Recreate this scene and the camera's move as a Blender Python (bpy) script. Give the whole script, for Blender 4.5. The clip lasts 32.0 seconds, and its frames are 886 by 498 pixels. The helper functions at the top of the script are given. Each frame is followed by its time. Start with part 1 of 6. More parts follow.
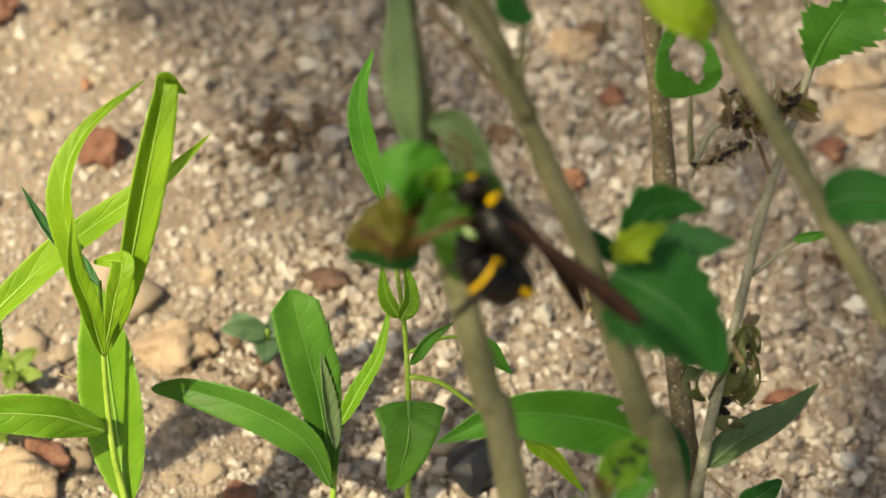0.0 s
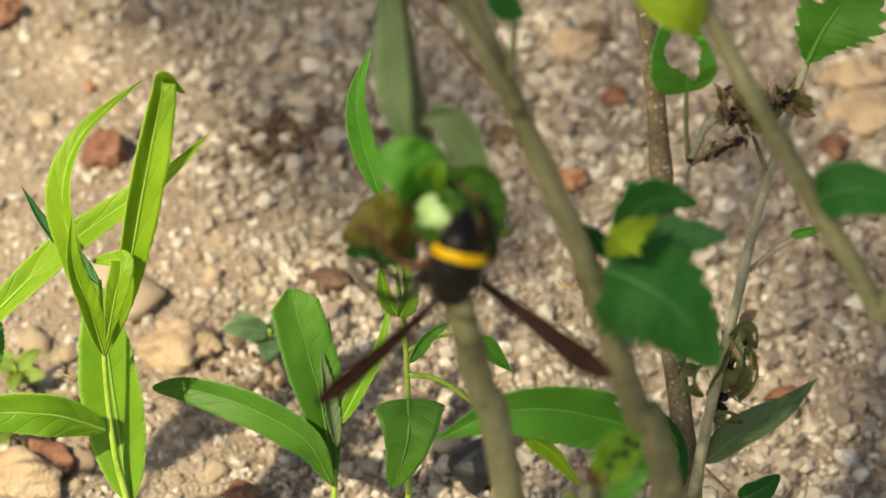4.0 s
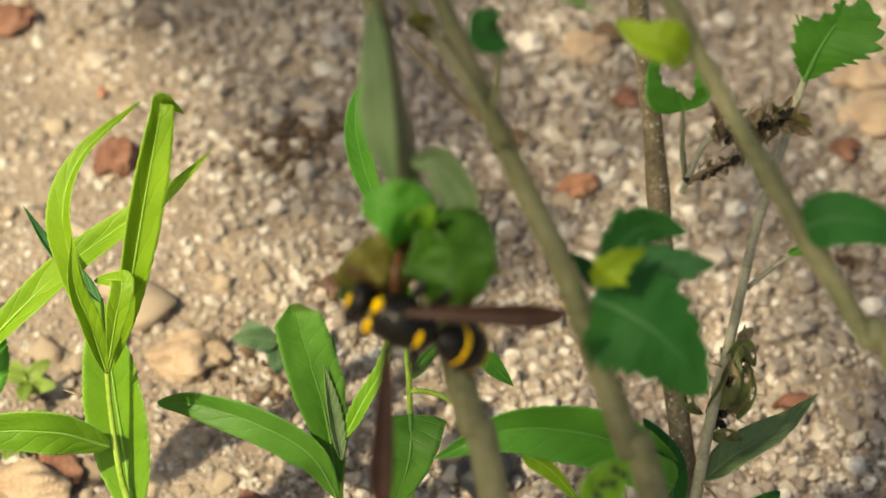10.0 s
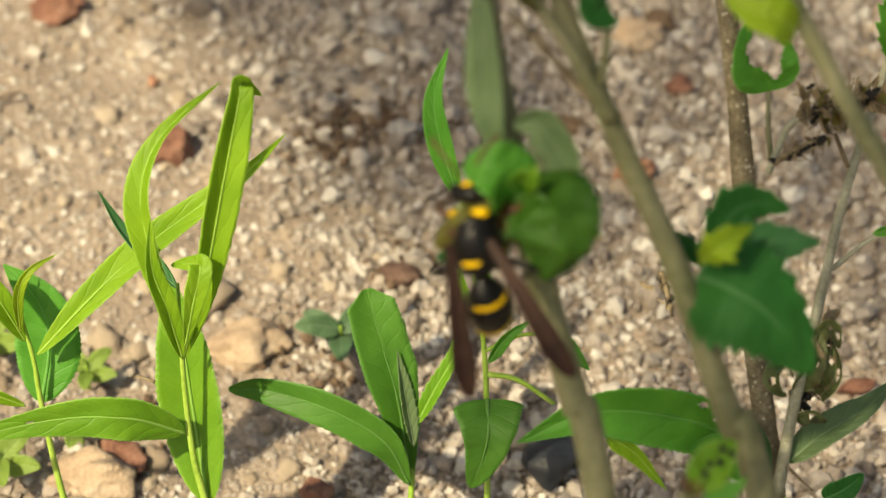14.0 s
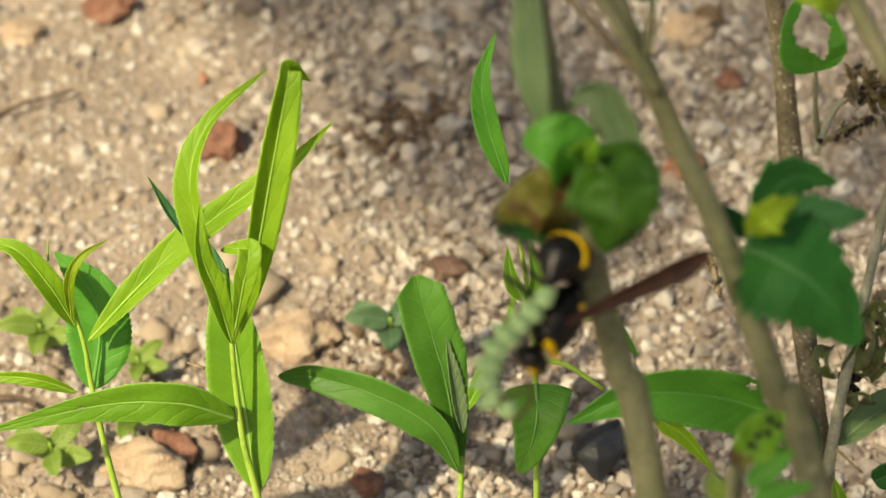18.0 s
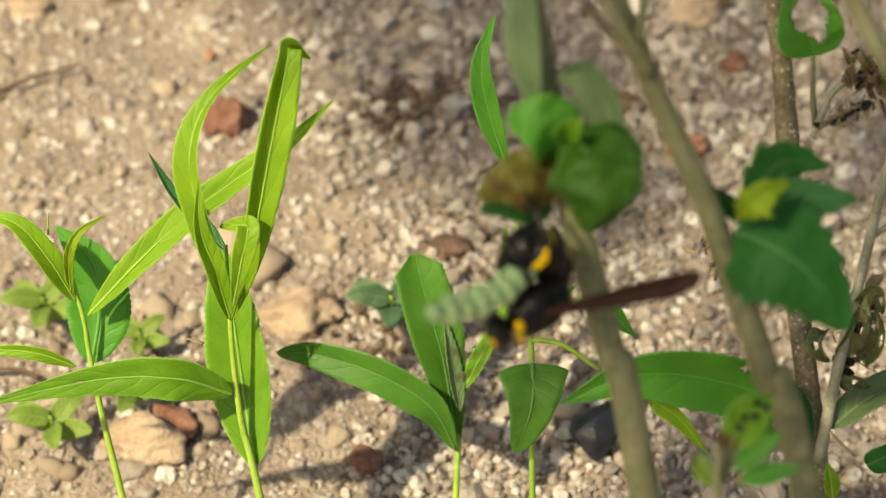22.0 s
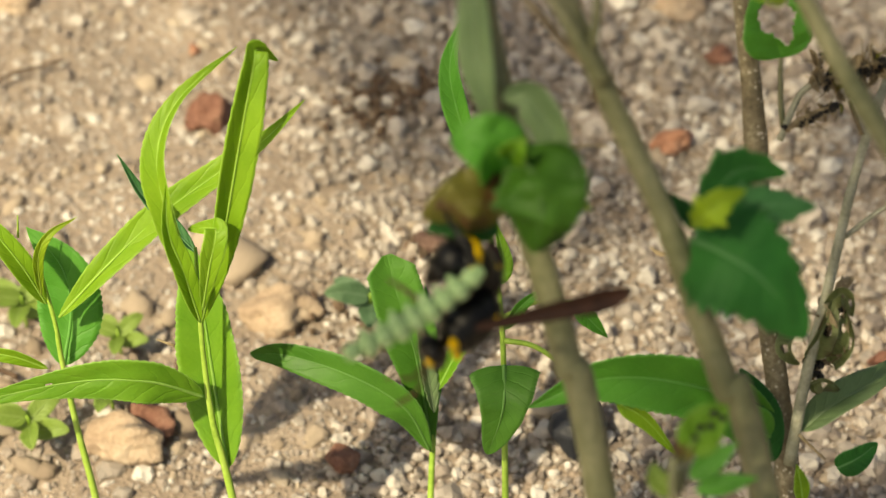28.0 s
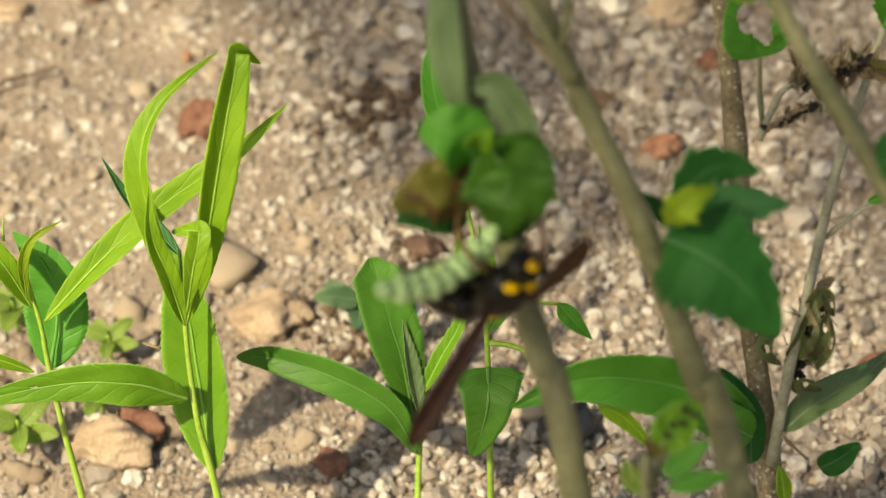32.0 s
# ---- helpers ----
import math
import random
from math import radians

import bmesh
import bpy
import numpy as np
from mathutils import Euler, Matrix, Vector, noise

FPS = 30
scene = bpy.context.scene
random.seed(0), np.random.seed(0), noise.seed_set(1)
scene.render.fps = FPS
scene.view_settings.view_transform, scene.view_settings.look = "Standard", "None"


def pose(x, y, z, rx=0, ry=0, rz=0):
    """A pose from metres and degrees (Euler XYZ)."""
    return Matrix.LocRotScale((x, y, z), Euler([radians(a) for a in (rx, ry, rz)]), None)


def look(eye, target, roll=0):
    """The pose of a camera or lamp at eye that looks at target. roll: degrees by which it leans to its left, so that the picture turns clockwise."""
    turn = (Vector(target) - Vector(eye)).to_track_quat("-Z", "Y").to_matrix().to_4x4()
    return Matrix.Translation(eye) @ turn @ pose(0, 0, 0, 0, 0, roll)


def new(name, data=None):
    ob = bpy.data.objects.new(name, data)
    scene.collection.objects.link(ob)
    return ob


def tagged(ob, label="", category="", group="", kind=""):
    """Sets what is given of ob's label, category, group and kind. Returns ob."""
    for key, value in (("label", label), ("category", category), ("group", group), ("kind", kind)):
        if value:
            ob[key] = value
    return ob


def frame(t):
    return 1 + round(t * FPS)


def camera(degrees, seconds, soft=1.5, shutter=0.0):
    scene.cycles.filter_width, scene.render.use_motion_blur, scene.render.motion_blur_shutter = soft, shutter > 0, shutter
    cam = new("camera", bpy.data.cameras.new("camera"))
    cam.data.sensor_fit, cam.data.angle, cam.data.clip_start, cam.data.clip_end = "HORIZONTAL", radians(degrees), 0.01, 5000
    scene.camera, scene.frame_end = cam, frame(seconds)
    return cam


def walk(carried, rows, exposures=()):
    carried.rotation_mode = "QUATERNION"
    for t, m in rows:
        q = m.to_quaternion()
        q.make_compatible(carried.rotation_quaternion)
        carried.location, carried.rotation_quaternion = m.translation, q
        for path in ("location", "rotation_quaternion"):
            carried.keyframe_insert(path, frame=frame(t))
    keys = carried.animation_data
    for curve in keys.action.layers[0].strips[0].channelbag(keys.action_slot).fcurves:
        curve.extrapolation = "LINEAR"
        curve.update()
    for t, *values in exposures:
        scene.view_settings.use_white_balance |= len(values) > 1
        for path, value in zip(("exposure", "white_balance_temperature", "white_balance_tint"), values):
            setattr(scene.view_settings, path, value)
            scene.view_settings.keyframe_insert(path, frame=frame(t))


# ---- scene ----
import itertools

# The camera, hand-held close to the plants, and its path.
cam = camera(20.0, 32.0, soft=1.25)
cam.data.dof.use_dof = True
cam.data.dof.focus_distance = 0.368
cam.data.dof.aperture_fstop = 24.0
walk(cam, [(t, pose(*p)) for t, p in [
    (0.0, (-0.00719, -0.32394, 0.31905, 45.720, -1.229, -0.428)),
    (0.5, (-0.00444, -0.32388, 0.31996, 45.694, -1.000, -0.316)),
    (1.0, (-0.00578, -0.32474, 0.31777, 45.892, -1.081, -0.419)),
    (1.5, (-0.00721, -0.32409, 0.31928, 45.804, -1.211, -0.442)),
    (2.0, (-0.00386, -0.32342, 0.32014, 45.712, -0.980, -0.241)),
    (2.5, (-0.00411, -0.32359, 0.32041, 45.700, -0.952, -0.268)),
    (3.0, (-0.00551, -0.32521, 0.31951, 45.894, -1.003, -0.362)),
    (3.5, (-0.00439, -0.32587, 0.31900, 45.907, -0.820, -0.344)),
    (5.5, (-0.00486, -0.32383, 0.31942, 45.446, -0.667, -0.315)),
    (6.0, (-0.00331, -0.32340, 0.32036, 45.341, -0.535, -0.227)),
    (6.5, (-0.00229, -0.32326, 0.32015, 45.338, -0.469, -0.191)),
    (7.0, (-0.00003, -0.32310, 0.32119, 45.237, -0.259, -0.085)),
    (7.5, (0.00137, -0.32189, 0.32232, 45.120, -0.179, 0.041)),
    (8.0, (0.00157, -0.32078, 0.32328, 45.017, -0.125, 0.048)),
    (8.5, (-0.00085, -0.32100, 0.32351, 45.036, -0.140, -0.105)),
    (9.0, (0.00009, -0.32047, 0.32435, 45.005, 0.007, -0.004)),
    (9.5, (0.00212, -0.32138, 0.32443, 45.088, 0.213, 0.112)),
    (10.0, (0.00218, -0.32104, 0.32463, 45.103, 0.236, 0.176)),
    (10.5, (0.00343, -0.32005, 0.32513, 45.037, 0.407, 0.267)),
    (11.0, (-0.00031, -0.32049, 0.32445, 45.105, 0.346, 0.028)),
    (11.5, (-0.00698, -0.32514, 0.31666, 45.835, 0.159, -0.396)),
    (12.0, (-0.00465, -0.32591, 0.31752, 45.725, 0.422, -0.171)),
    (12.5, (-0.00562, -0.32554, 0.31837, 45.605, 0.412, -0.122)),
    (13.0, (-0.00814, -0.32471, 0.31918, 45.453, 0.326, -0.210)),
    (13.5, (-0.01147, -0.32321, 0.31965, 45.332, 0.092, -0.263)),
    (15.5, (-0.01112, -0.31737, 0.32664, 44.638, 0.603, -0.049)),
    (16.0, (-0.00979, -0.31674, 0.32427, 44.774, 0.857, 0.080)),
    (16.5, (-0.01286, -0.31414, 0.33096, 44.323, 1.059, -0.237)),
    (17.0, (-0.01155, -0.31588, 0.32971, 44.599, 1.121, 0.104)),
    (17.5, (-0.01048, -0.32298, 0.32210, 45.418, 1.089, 0.447)),
    (18.0, (-0.01059, -0.32625, 0.31766, 45.751, 1.113, 0.516)),
    (18.5, (-0.00937, -0.32638, 0.31836, 45.582, 1.106, 0.701)),
    (19.0, (-0.00704, -0.32644, 0.31847, 45.457, 1.254, 0.871)),
    (19.5, (-0.01035, -0.32583, 0.32002, 45.236, 0.976, 0.773)),
    (20.0, (-0.01285, -0.32609, 0.32130, 45.142, 0.742, 0.752)),
    (20.5, (-0.00965, -0.32709, 0.31874, 45.340, 0.912, 1.089)),
    (21.0, (-0.00799, -0.32713, 0.32080, 45.189, 0.933, 1.261)),
    (21.5, (-0.00856, -0.32802, 0.31964, 45.288, 0.944, 1.206)),
    (22.0, (-0.00733, -0.32702, 0.31861, 45.265, 0.939, 1.337)),
    (22.5, (-0.01197, -0.32530, 0.32063, 44.997, 0.617, 1.082)),
    (23.0, (-0.00871, -0.32521, 0.32076, 44.986, 0.768, 1.343)),
    (23.5, (-0.00515, -0.32460, 0.31991, 44.948, 1.068, 1.506)),
    (24.0, (-0.00541, -0.32346, 0.32136, 44.786, 0.984, 1.528)),
    (24.5, (-0.00169, -0.32389, 0.32026, 44.859, 1.281, 1.711)),
    (25.0, (-0.00154, -0.32566, 0.31998, 44.963, 1.274, 1.708)),
    (25.5, (0.00147, -0.32553, 0.32034, 44.921, 1.473, 1.882)),
    (27.5, (0.00045, -0.32475, 0.31875, 44.925, 1.449, 1.633)),
    (28.0, (0.00061, -0.32301, 0.32010, 44.701, 1.460, 1.642)),
    (28.5, (0.00451, -0.32156, 0.32033, 44.597, 1.708, 1.851)),
    (29.0, (0.00107, -0.32024, 0.32210, 44.422, 1.397, 1.663)),
    (29.5, (0.00289, -0.31987, 0.32271, 44.402, 1.425, 1.803)),
    (30.0, (0.00127, -0.32053, 0.32426, 44.363, 1.325, 1.650)),
    (30.5, (0.00242, -0.32058, 0.32606, 44.317, 1.380, 1.748)),
    (31.0, (0.00339, -0.32035, 0.32547, 44.404, 1.427, 1.850)),
    (31.5, (0.00612, -0.32028, 0.32577, 44.419, 1.675, 2.019)),
    (32.0, (0.00593, -0.32461, 0.31923, 45.029, 1.922, 1.827)),
]], exposures=[(0.0, 0.84, 8000, 1), (13.5, 0.84, 8000, 1), (15.5, 0.79, 8000, 1), (17.0, 0.77, 8000, 1), (18.0, 0.82, 8000, 1), (32.0, 0.80, 8000, 1)])

# ---- sky and sun ----
SUN_ELEV, SUN_AZ = radians(53), radians(228)   # azimuth clockwise from +y
world = bpy.data.worlds.new("sky")
scene.world = world
world.use_nodes = True
sky = world.node_tree.nodes.new("ShaderNodeTexSky")
sky.sky_type, sky.sun_disc = "NISHITA", False
sky.sun_elevation, sky.sun_rotation = SUN_ELEV, SUN_AZ
sky.air_density, sky.dust_density, sky.ozone_density = 0.8, 4.0, 0.4   # a hazy sky
back = world.node_tree.nodes["Background"]
back.inputs["Strength"].default_value = 0.078
world.node_tree.links.new(sky.outputs[0], back.inputs[0])
sun_way = Vector((math.sin(SUN_AZ) * math.cos(SUN_ELEV), math.cos(SUN_AZ) * math.cos(SUN_ELEV), math.sin(SUN_ELEV)))
sun = new("sun", bpy.data.lights.new("sun", "SUN"))
sun.data.energy, sun.data.angle, sun.data.color = 3.75, radians(1.2), (1.0, 0.89, 0.72)
sun.matrix_basis = look(sun_way * 3, (0, 0, 0))

# ---- materials ----
def nodes_of(name):
    m = bpy.data.materials.new(name)
    m.use_nodes = True
    nt = m.node_tree
    return m, nt, nt.nodes["Principled BSDF"], nt.nodes["Material Output"]


def add(nt, kind, **inputs):
    n = nt.nodes.new(kind)
    for k, v in inputs.items():
        n.inputs[k.replace("_", " ")].default_value = v
    return n


def ramp(nt, fac, stops):
    r = nt.nodes.new("ShaderNodeValToRGB")
    els = r.color_ramp.elements
    while len(els) < len(stops):
        els.new(0.5)
    for e, (p, c) in zip(els, stops):
        e.position, e.color = p, (*c, 1)
    nt.links.new(fac, r.inputs[0])
    return r.outputs[0]


def mix(nt, fac, a, b, blend="MIX"):
    n = nt.nodes.new("ShaderNodeMix")
    n.data_type, n.blend_type = "RGBA", blend
    for sock, v in ((n.inputs[0], fac), (n.inputs[6], a), (n.inputs[7], b)):
        if isinstance(v, (int, float)):
            sock.default_value = v
        elif isinstance(v, tuple):
            sock.default_value = (*v, 1)
        else:
            nt.links.new(v, sock)
    return n.outputs[2]


def calc(nt, op, a, b=0.0):
    n = nt.nodes.new("ShaderNodeMath")
    n.operation = op
    for s, v in zip(n.inputs, (a, b)):
        if isinstance(v, (int, float)):
            s.default_value = v
        else:
            nt.links.new(v, s)
    return n.outputs[0]


def texture(nt, scale, detail=4.0, kind="Object"):
    co = nt.nodes.new("ShaderNodeTexCoord")
    n = add(nt, "ShaderNodeTexNoise", Scale=scale, Detail=detail)
    nt.links.new(co.outputs[kind], n.inputs["Vector"])
    return n.outputs[0]


def bump(nt, bsdf, height, strength, dist):
    b = add(nt, "ShaderNodeBump", Strength=strength, Distance=dist)
    nt.links.new(height, b.inputs["Height"])
    nt.links.new(b.outputs[0], bsdf.inputs["Normal"])
    return b.outputs[0]


def leaf_material(name, dark, light, through_colour, gloss=0.5, veins=9.0, thin=0.45, vein_gain=0.09, blotch=None, rim=0.22, spec=0.4, relief=0.45):
    m, nt, p, out = nodes_of(name)
    uv = nt.nodes.new("ShaderNodeUVMap")
    sep = nt.nodes.new("ShaderNodeSeparateXYZ")
    nt.links.new(uv.outputs[0], sep.inputs[0])
    u, v = sep.outputs[0], sep.outputs[1]
    side = calc(nt, "ABSOLUTE", calc(nt, "SUBTRACT", v, 0.5))
    wob = calc(nt, "MULTIPLY", texture(nt, 500, 2), 0.06)
    ray_ = calc(nt, "ADD", calc(nt, "SUBTRACT", u, calc(nt, "MULTIPLY", side, 0.30)), wob)
    saw = calc(nt, "ABSOLUTE", calc(nt, "SUBTRACT", calc(nt, "FRACT", calc(nt, "MULTIPLY", ray_, veins)), 0.5))
    vein = calc(nt, "SUBTRACT", 1.0, calc(nt, "MINIMUM", calc(nt, "MULTIPLY", saw, 9.0), 1.0))
    rib = calc(nt, "SUBTRACT", 1.0, calc(nt, "MINIMUM", calc(nt, "MULTIPLY", side, 22.0), 1.0))
    lines = calc(nt, "MAXIMUM", calc(nt, "MULTIPLY", vein, 0.6), rib)
    big = texture(nt, 130, 3)
    fine = texture(nt, 1800, 3)
    tone = ramp(nt, calc(nt, "ADD", calc(nt, "MULTIPLY", big, 0.75), calc(nt, "MULTIPLY", fine, 0.25)), [(0.3, dark), (0.7, light)])
    tone = mix(nt, calc(nt, "MULTIPLY", lines, vein_gain), tone, tuple(min(1, c * 1.9 + 0.03) for c in light))
    pale = calc(nt, "MULTIPLY", calc(nt, "MAXIMUM", calc(nt, "SUBTRACT", side, 0.445), 0.0), 30.0 * rim)
    tone = mix(nt, pale, tone, tuple(min(1, c * 1.35 + 0.12) for c in light))
    if blotch:
        tone = mix(nt, ramp(nt, texture(nt, 210, 2), [(0.5, (0, 0, 0)), (0.62, (1, 1, 1))]), tone, blotch)
    nt.links.new(tone, p.inputs["Base Color"])
    p.inputs["Roughness"].default_value = gloss
    p.inputs["Specular IOR Level"].default_value = spec
    pillow = calc(nt, "MULTIPLY", calc(nt, "MULTIPLY", saw, calc(nt, "MINIMUM", calc(nt, "MULTIPLY", side, 5.0), 1.0)), 0.9)
    hgt = calc(nt, "SUBTRACT", calc(nt, "ADD", calc(nt, "MULTIPLY", fine, 0.35), pillow), calc(nt, "MULTIPLY", lines, 0.8))
    nrm = bump(nt, p, hgt, relief, 0.00024)
    tr = nt.nodes.new("ShaderNodeBsdfTranslucent")
    tr_col = mix(nt, 0.55, tone, through_colour)
    nt.links.new(tr_col, tr.inputs[0])
    nt.links.new(nrm, tr.inputs["Normal"])
    mx = nt.nodes.new("ShaderNodeMixShader")
    mx.inputs[0].default_value = thin
    nt.links.new(p.outputs[0], mx.inputs[1])
    nt.links.new(tr.outputs[0], mx.inputs[2])
    nt.links.new(mx.outputs[0], out.inputs[0])
    return m


def plain_material(name, stops, scale, rough=0.6, strength=0.4, dist=0.0002, island=False, single=False, fine_scale=None, spec=0.4, coat=0.0, stretch=None):
    m, nt, p, out = nodes_of(name)
    n1 = texture(nt, scale, 5)
    n2 = texture(nt, fine_scale or scale * 7, 4)
    f = calc(nt, "ADD", calc(nt, "MULTIPLY", n1, 0.65), calc(nt, "MULTIPLY", n2, 0.35))
    if island:
        g = nt.nodes.new("ShaderNodeNewGeometry")
        f = calc(nt, "ADD", calc(nt, "MULTIPLY", f, 0.35), calc(nt, "MULTIPLY", g.outputs["Random Per Island"], 0.65))
    if single:
        info = nt.nodes.new("ShaderNodeObjectInfo")
        f = calc(nt, "ADD", calc(nt, "MULTIPLY", f, 0.35), calc(nt, "MULTIPLY", info.outputs["Random"], 0.65))
    nt.links.new(ramp(nt, f, stops), p.inputs["Base Color"])
    p.inputs["Roughness"].default_value = rough
    p.inputs["Specular IOR Level"].default_value = spec
    p.inputs["Coat Weight"].default_value = coat
    bump(nt, p, n2, strength, dist)
    return m


SAND = plain_material("sand", [(0.3, (0.172, 0.135, 0.109)), (0.5, (0.290, 0.229, 0.180)), (0.7, (0.406, 0.331, 0.265))], 60, 0.9, 1.0, 0.0012, fine_scale=1100)
LUMP = plain_material("sand_lump", [(0.25, (0.228, 0.176, 0.131)), (0.5, (0.327, 0.263, 0.200)), (0.75, (0.383, 0.320, 0.252))], 250, 0.9, 0.8, 0.0005, single=True, fine_scale=1500)
GRAIN = plain_material("grain", [(0.12, (0.110, 0.090, 0.078)), (0.22, (0.215, 0.176, 0.148)), (0.34, (0.300, 0.250, 0.212)), (0.46, (0.255, 0.224, 0.198)), (0.58, (0.350, 0.298, 0.255)), (0.70, (0.415, 0.372, 0.330)), (0.80, (0.50, 0.465, 0.425)), (0.90, (0.66, 0.64, 0.60))], 300, 0.5, 0.4, 0.0003, island=True, fine_scale=2600)
PEBBLE = plain_material("pebble", [(0.12, (0.195, 0.160, 0.136)), (0.34, (0.290, 0.240, 0.203)), (0.58, (0.340, 0.292, 0.250)), (0.72, (0.405, 0.365, 0.325)), (0.88, (0.53, 0.50, 0.46))], 300, 0.5, 0.4, 0.0003, single=True, fine_scale=2600)
STONE_TAN = plain_material("stone_tan", [(0.3, (0.248, 0.171, 0.118)), (0.5, (0.399, 0.295, 0.208)), (0.7, (0.479, 0.390, 0.299))], 150, 0.8, 0.8, 0.0006, fine_scale=1500)
STONE_RED = plain_material("stone_red", [(0.3, (0.10, 0.04, 0.027)), (0.5, (0.19, 0.085, 0.056)), (0.7, (0.29, 0.165, 0.115))], 180, 0.75, 0.7, 0.0005, fine_scale=1500)
STONE_ORANGE = plain_material("stone_orange", [(0.3, (0.22, 0.09, 0.05)), (0.5, (0.35, 0.165, 0.10)), (0.7, (0.45, 0.27, 0.18))], 180, 0.75, 0.7, 0.0005, fine_scale=1500)
STONE_BROWN = plain_material("stone_brown", [(0.3, (0.06, 0.032, 0.024)), (0.5, (0.115, 0.066, 0.050)), (0.7, (0.19, 0.125, 0.095))], 180, 0.8, 0.7, 0.0005, fine_scale=1500)
STONE_BLACK = plain_material("stone_black", [(0.3, (0.008, 0.009, 0.012)), (0.55, (0.018, 0.02, 0.026)), (0.75, (0.05, 0.054, 0.064))], 160, 0.5, 0.4, 0.0003, fine_scale=900)
STONE_GREY = plain_material("stone_grey", [(0.3, (0.13, 0.12, 0.12)), (0.5, (0.28, 0.26, 0.25)), (0.7, (0.42, 0.40, 0.38))], 160, 0.7, 0.7, 0.0005, fine_scale=1500)
LITTER = plain_material("litter", [(0.3, (0.05, 0.03, 0.02)), (0.5, (0.11, 0.07, 0.045)), (0.7, (0.20, 0.14, 0.09))], 300, 0.85, 0.6, 0.0004)

LEAF_BRIGHT = leaf_material("leaf_bright", (0.168, 0.335, 0.018), (0.302, 0.495, 0.038), (0.51, 0.77, 0.05), thin=0.5, rim=0.4, relief=0.36, vein_gain=0.02)
LEAF_MID = leaf_material("leaf_mid", (0.068, 0.262, 0.026), (0.125, 0.380, 0.048), (0.23, 0.62, 0.07), vein_gain=0.05, relief=0.36)
LEAF_FRESH = leaf_material("leaf_fresh", (0.116, 0.288, 0.018), (0.212, 0.41, 0.036), (0.39, 0.67, 0.055), rim=0.4, relief=0.40, vein_gain=0.02)
# dark green that has the shade on the weeds' leaves put into it
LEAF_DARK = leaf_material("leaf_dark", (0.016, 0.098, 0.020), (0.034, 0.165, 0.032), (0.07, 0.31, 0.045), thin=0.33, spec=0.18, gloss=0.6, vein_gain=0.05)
# bluish green: one leaf's shade and another's lit face put into colour
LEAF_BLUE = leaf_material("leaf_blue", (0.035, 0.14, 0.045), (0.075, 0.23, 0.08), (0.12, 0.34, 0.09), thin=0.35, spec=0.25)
LEAF_YELLOW = leaf_material("leaf_yellow", (0.20, 0.33, 0.015), (0.32, 0.46, 0.03), (0.6, 0.75, 0.06))
LEAF_SAGE = leaf_material("leaf_sage", (0.18, 0.29, 0.05), (0.29, 0.41, 0.09), (0.45, 0.56, 0.12), thin=0.4)
LEAF_DUSK = leaf_material("leaf_dusk", (0.075, 0.155, 0.075), (0.14, 0.24, 0.12), (0.2, 0.34, 0.14), thin=0.35)
LEAF_DEEP = leaf_material("leaf_deep", (0.058, 0.185, 0.020), (0.105, 0.275, 0.036), (0.20, 0.50, 0.055), vein_gain=0.04, relief=0.3)
LEAF_FADE = leaf_material("leaf_fade", (0.14, 0.225, 0.10), (0.23, 0.33, 0.165), (0.36, 0.50, 0.20), thin=0.45, vein_gain=0.04)
# LEAF_DEEP made darker: the shade on the tuft is put into the colour
LEAF_TUFT = leaf_material("leaf_tuft", (0.032, 0.105, 0.012), (0.06, 0.165, 0.02), (0.14, 0.34, 0.035), spec=0.25)
LEAF_OLD = leaf_material("leaf_old", (0.11, 0.125, 0.016), (0.22, 0.20, 0.04), (0.36, 0.34, 0.06), blotch=(0.11, 0.05, 0.02))
DRY_LEAF = leaf_material("dry_leaf", (0.10, 0.05, 0.025), (0.22, 0.12, 0.06), (0.26, 0.14, 0.07), thin=0.25)
LEAF_WITHER = leaf_material("leaf_wither", (0.10, 0.13, 0.04), (0.21, 0.25, 0.10), (0.26, 0.31, 0.10), thin=0.25, blotch=(0.06, 0.045, 0.02))
STEM_GREEN = plain_material("stem_green", [(0.3, (0.16, 0.28, 0.03)), (0.5, (0.27, 0.42, 0.06)), (0.7, (0.34, 0.48, 0.10))], 200, 0.45, 0.3)
STEM_FORE = plain_material("stem_fore", [(0.3, (0.083, 0.095, 0.041)), (0.5, (0.167, 0.170, 0.090)), (0.7, (0.256, 0.247, 0.146))], 120, 0.6, 0.5)
STEM_PALE = plain_material("stem_pale", [(0.3, (0.10, 0.20, 0.07)), (0.5, (0.18, 0.31, 0.13)), (0.7, (0.27, 0.39, 0.20))], 120, 0.55, 0.4)
STEM_GREY = plain_material("stem_grey", [(0.3, (0.17, 0.17, 0.11)), (0.5, (0.30, 0.30, 0.215)), (0.7, (0.42, 0.41, 0.32))], 300, 0.7, 0.6)
BARK = plain_material("bark", [(0.3, (0.078, 0.062, 0.036)), (0.5, (0.182, 0.150, 0.091)), (0.62, (0.286, 0.247, 0.163)), (0.72, (0.520, 0.468, 0.377))], 350, 0.75, 0.7, 0.0004, fine_scale=1700)
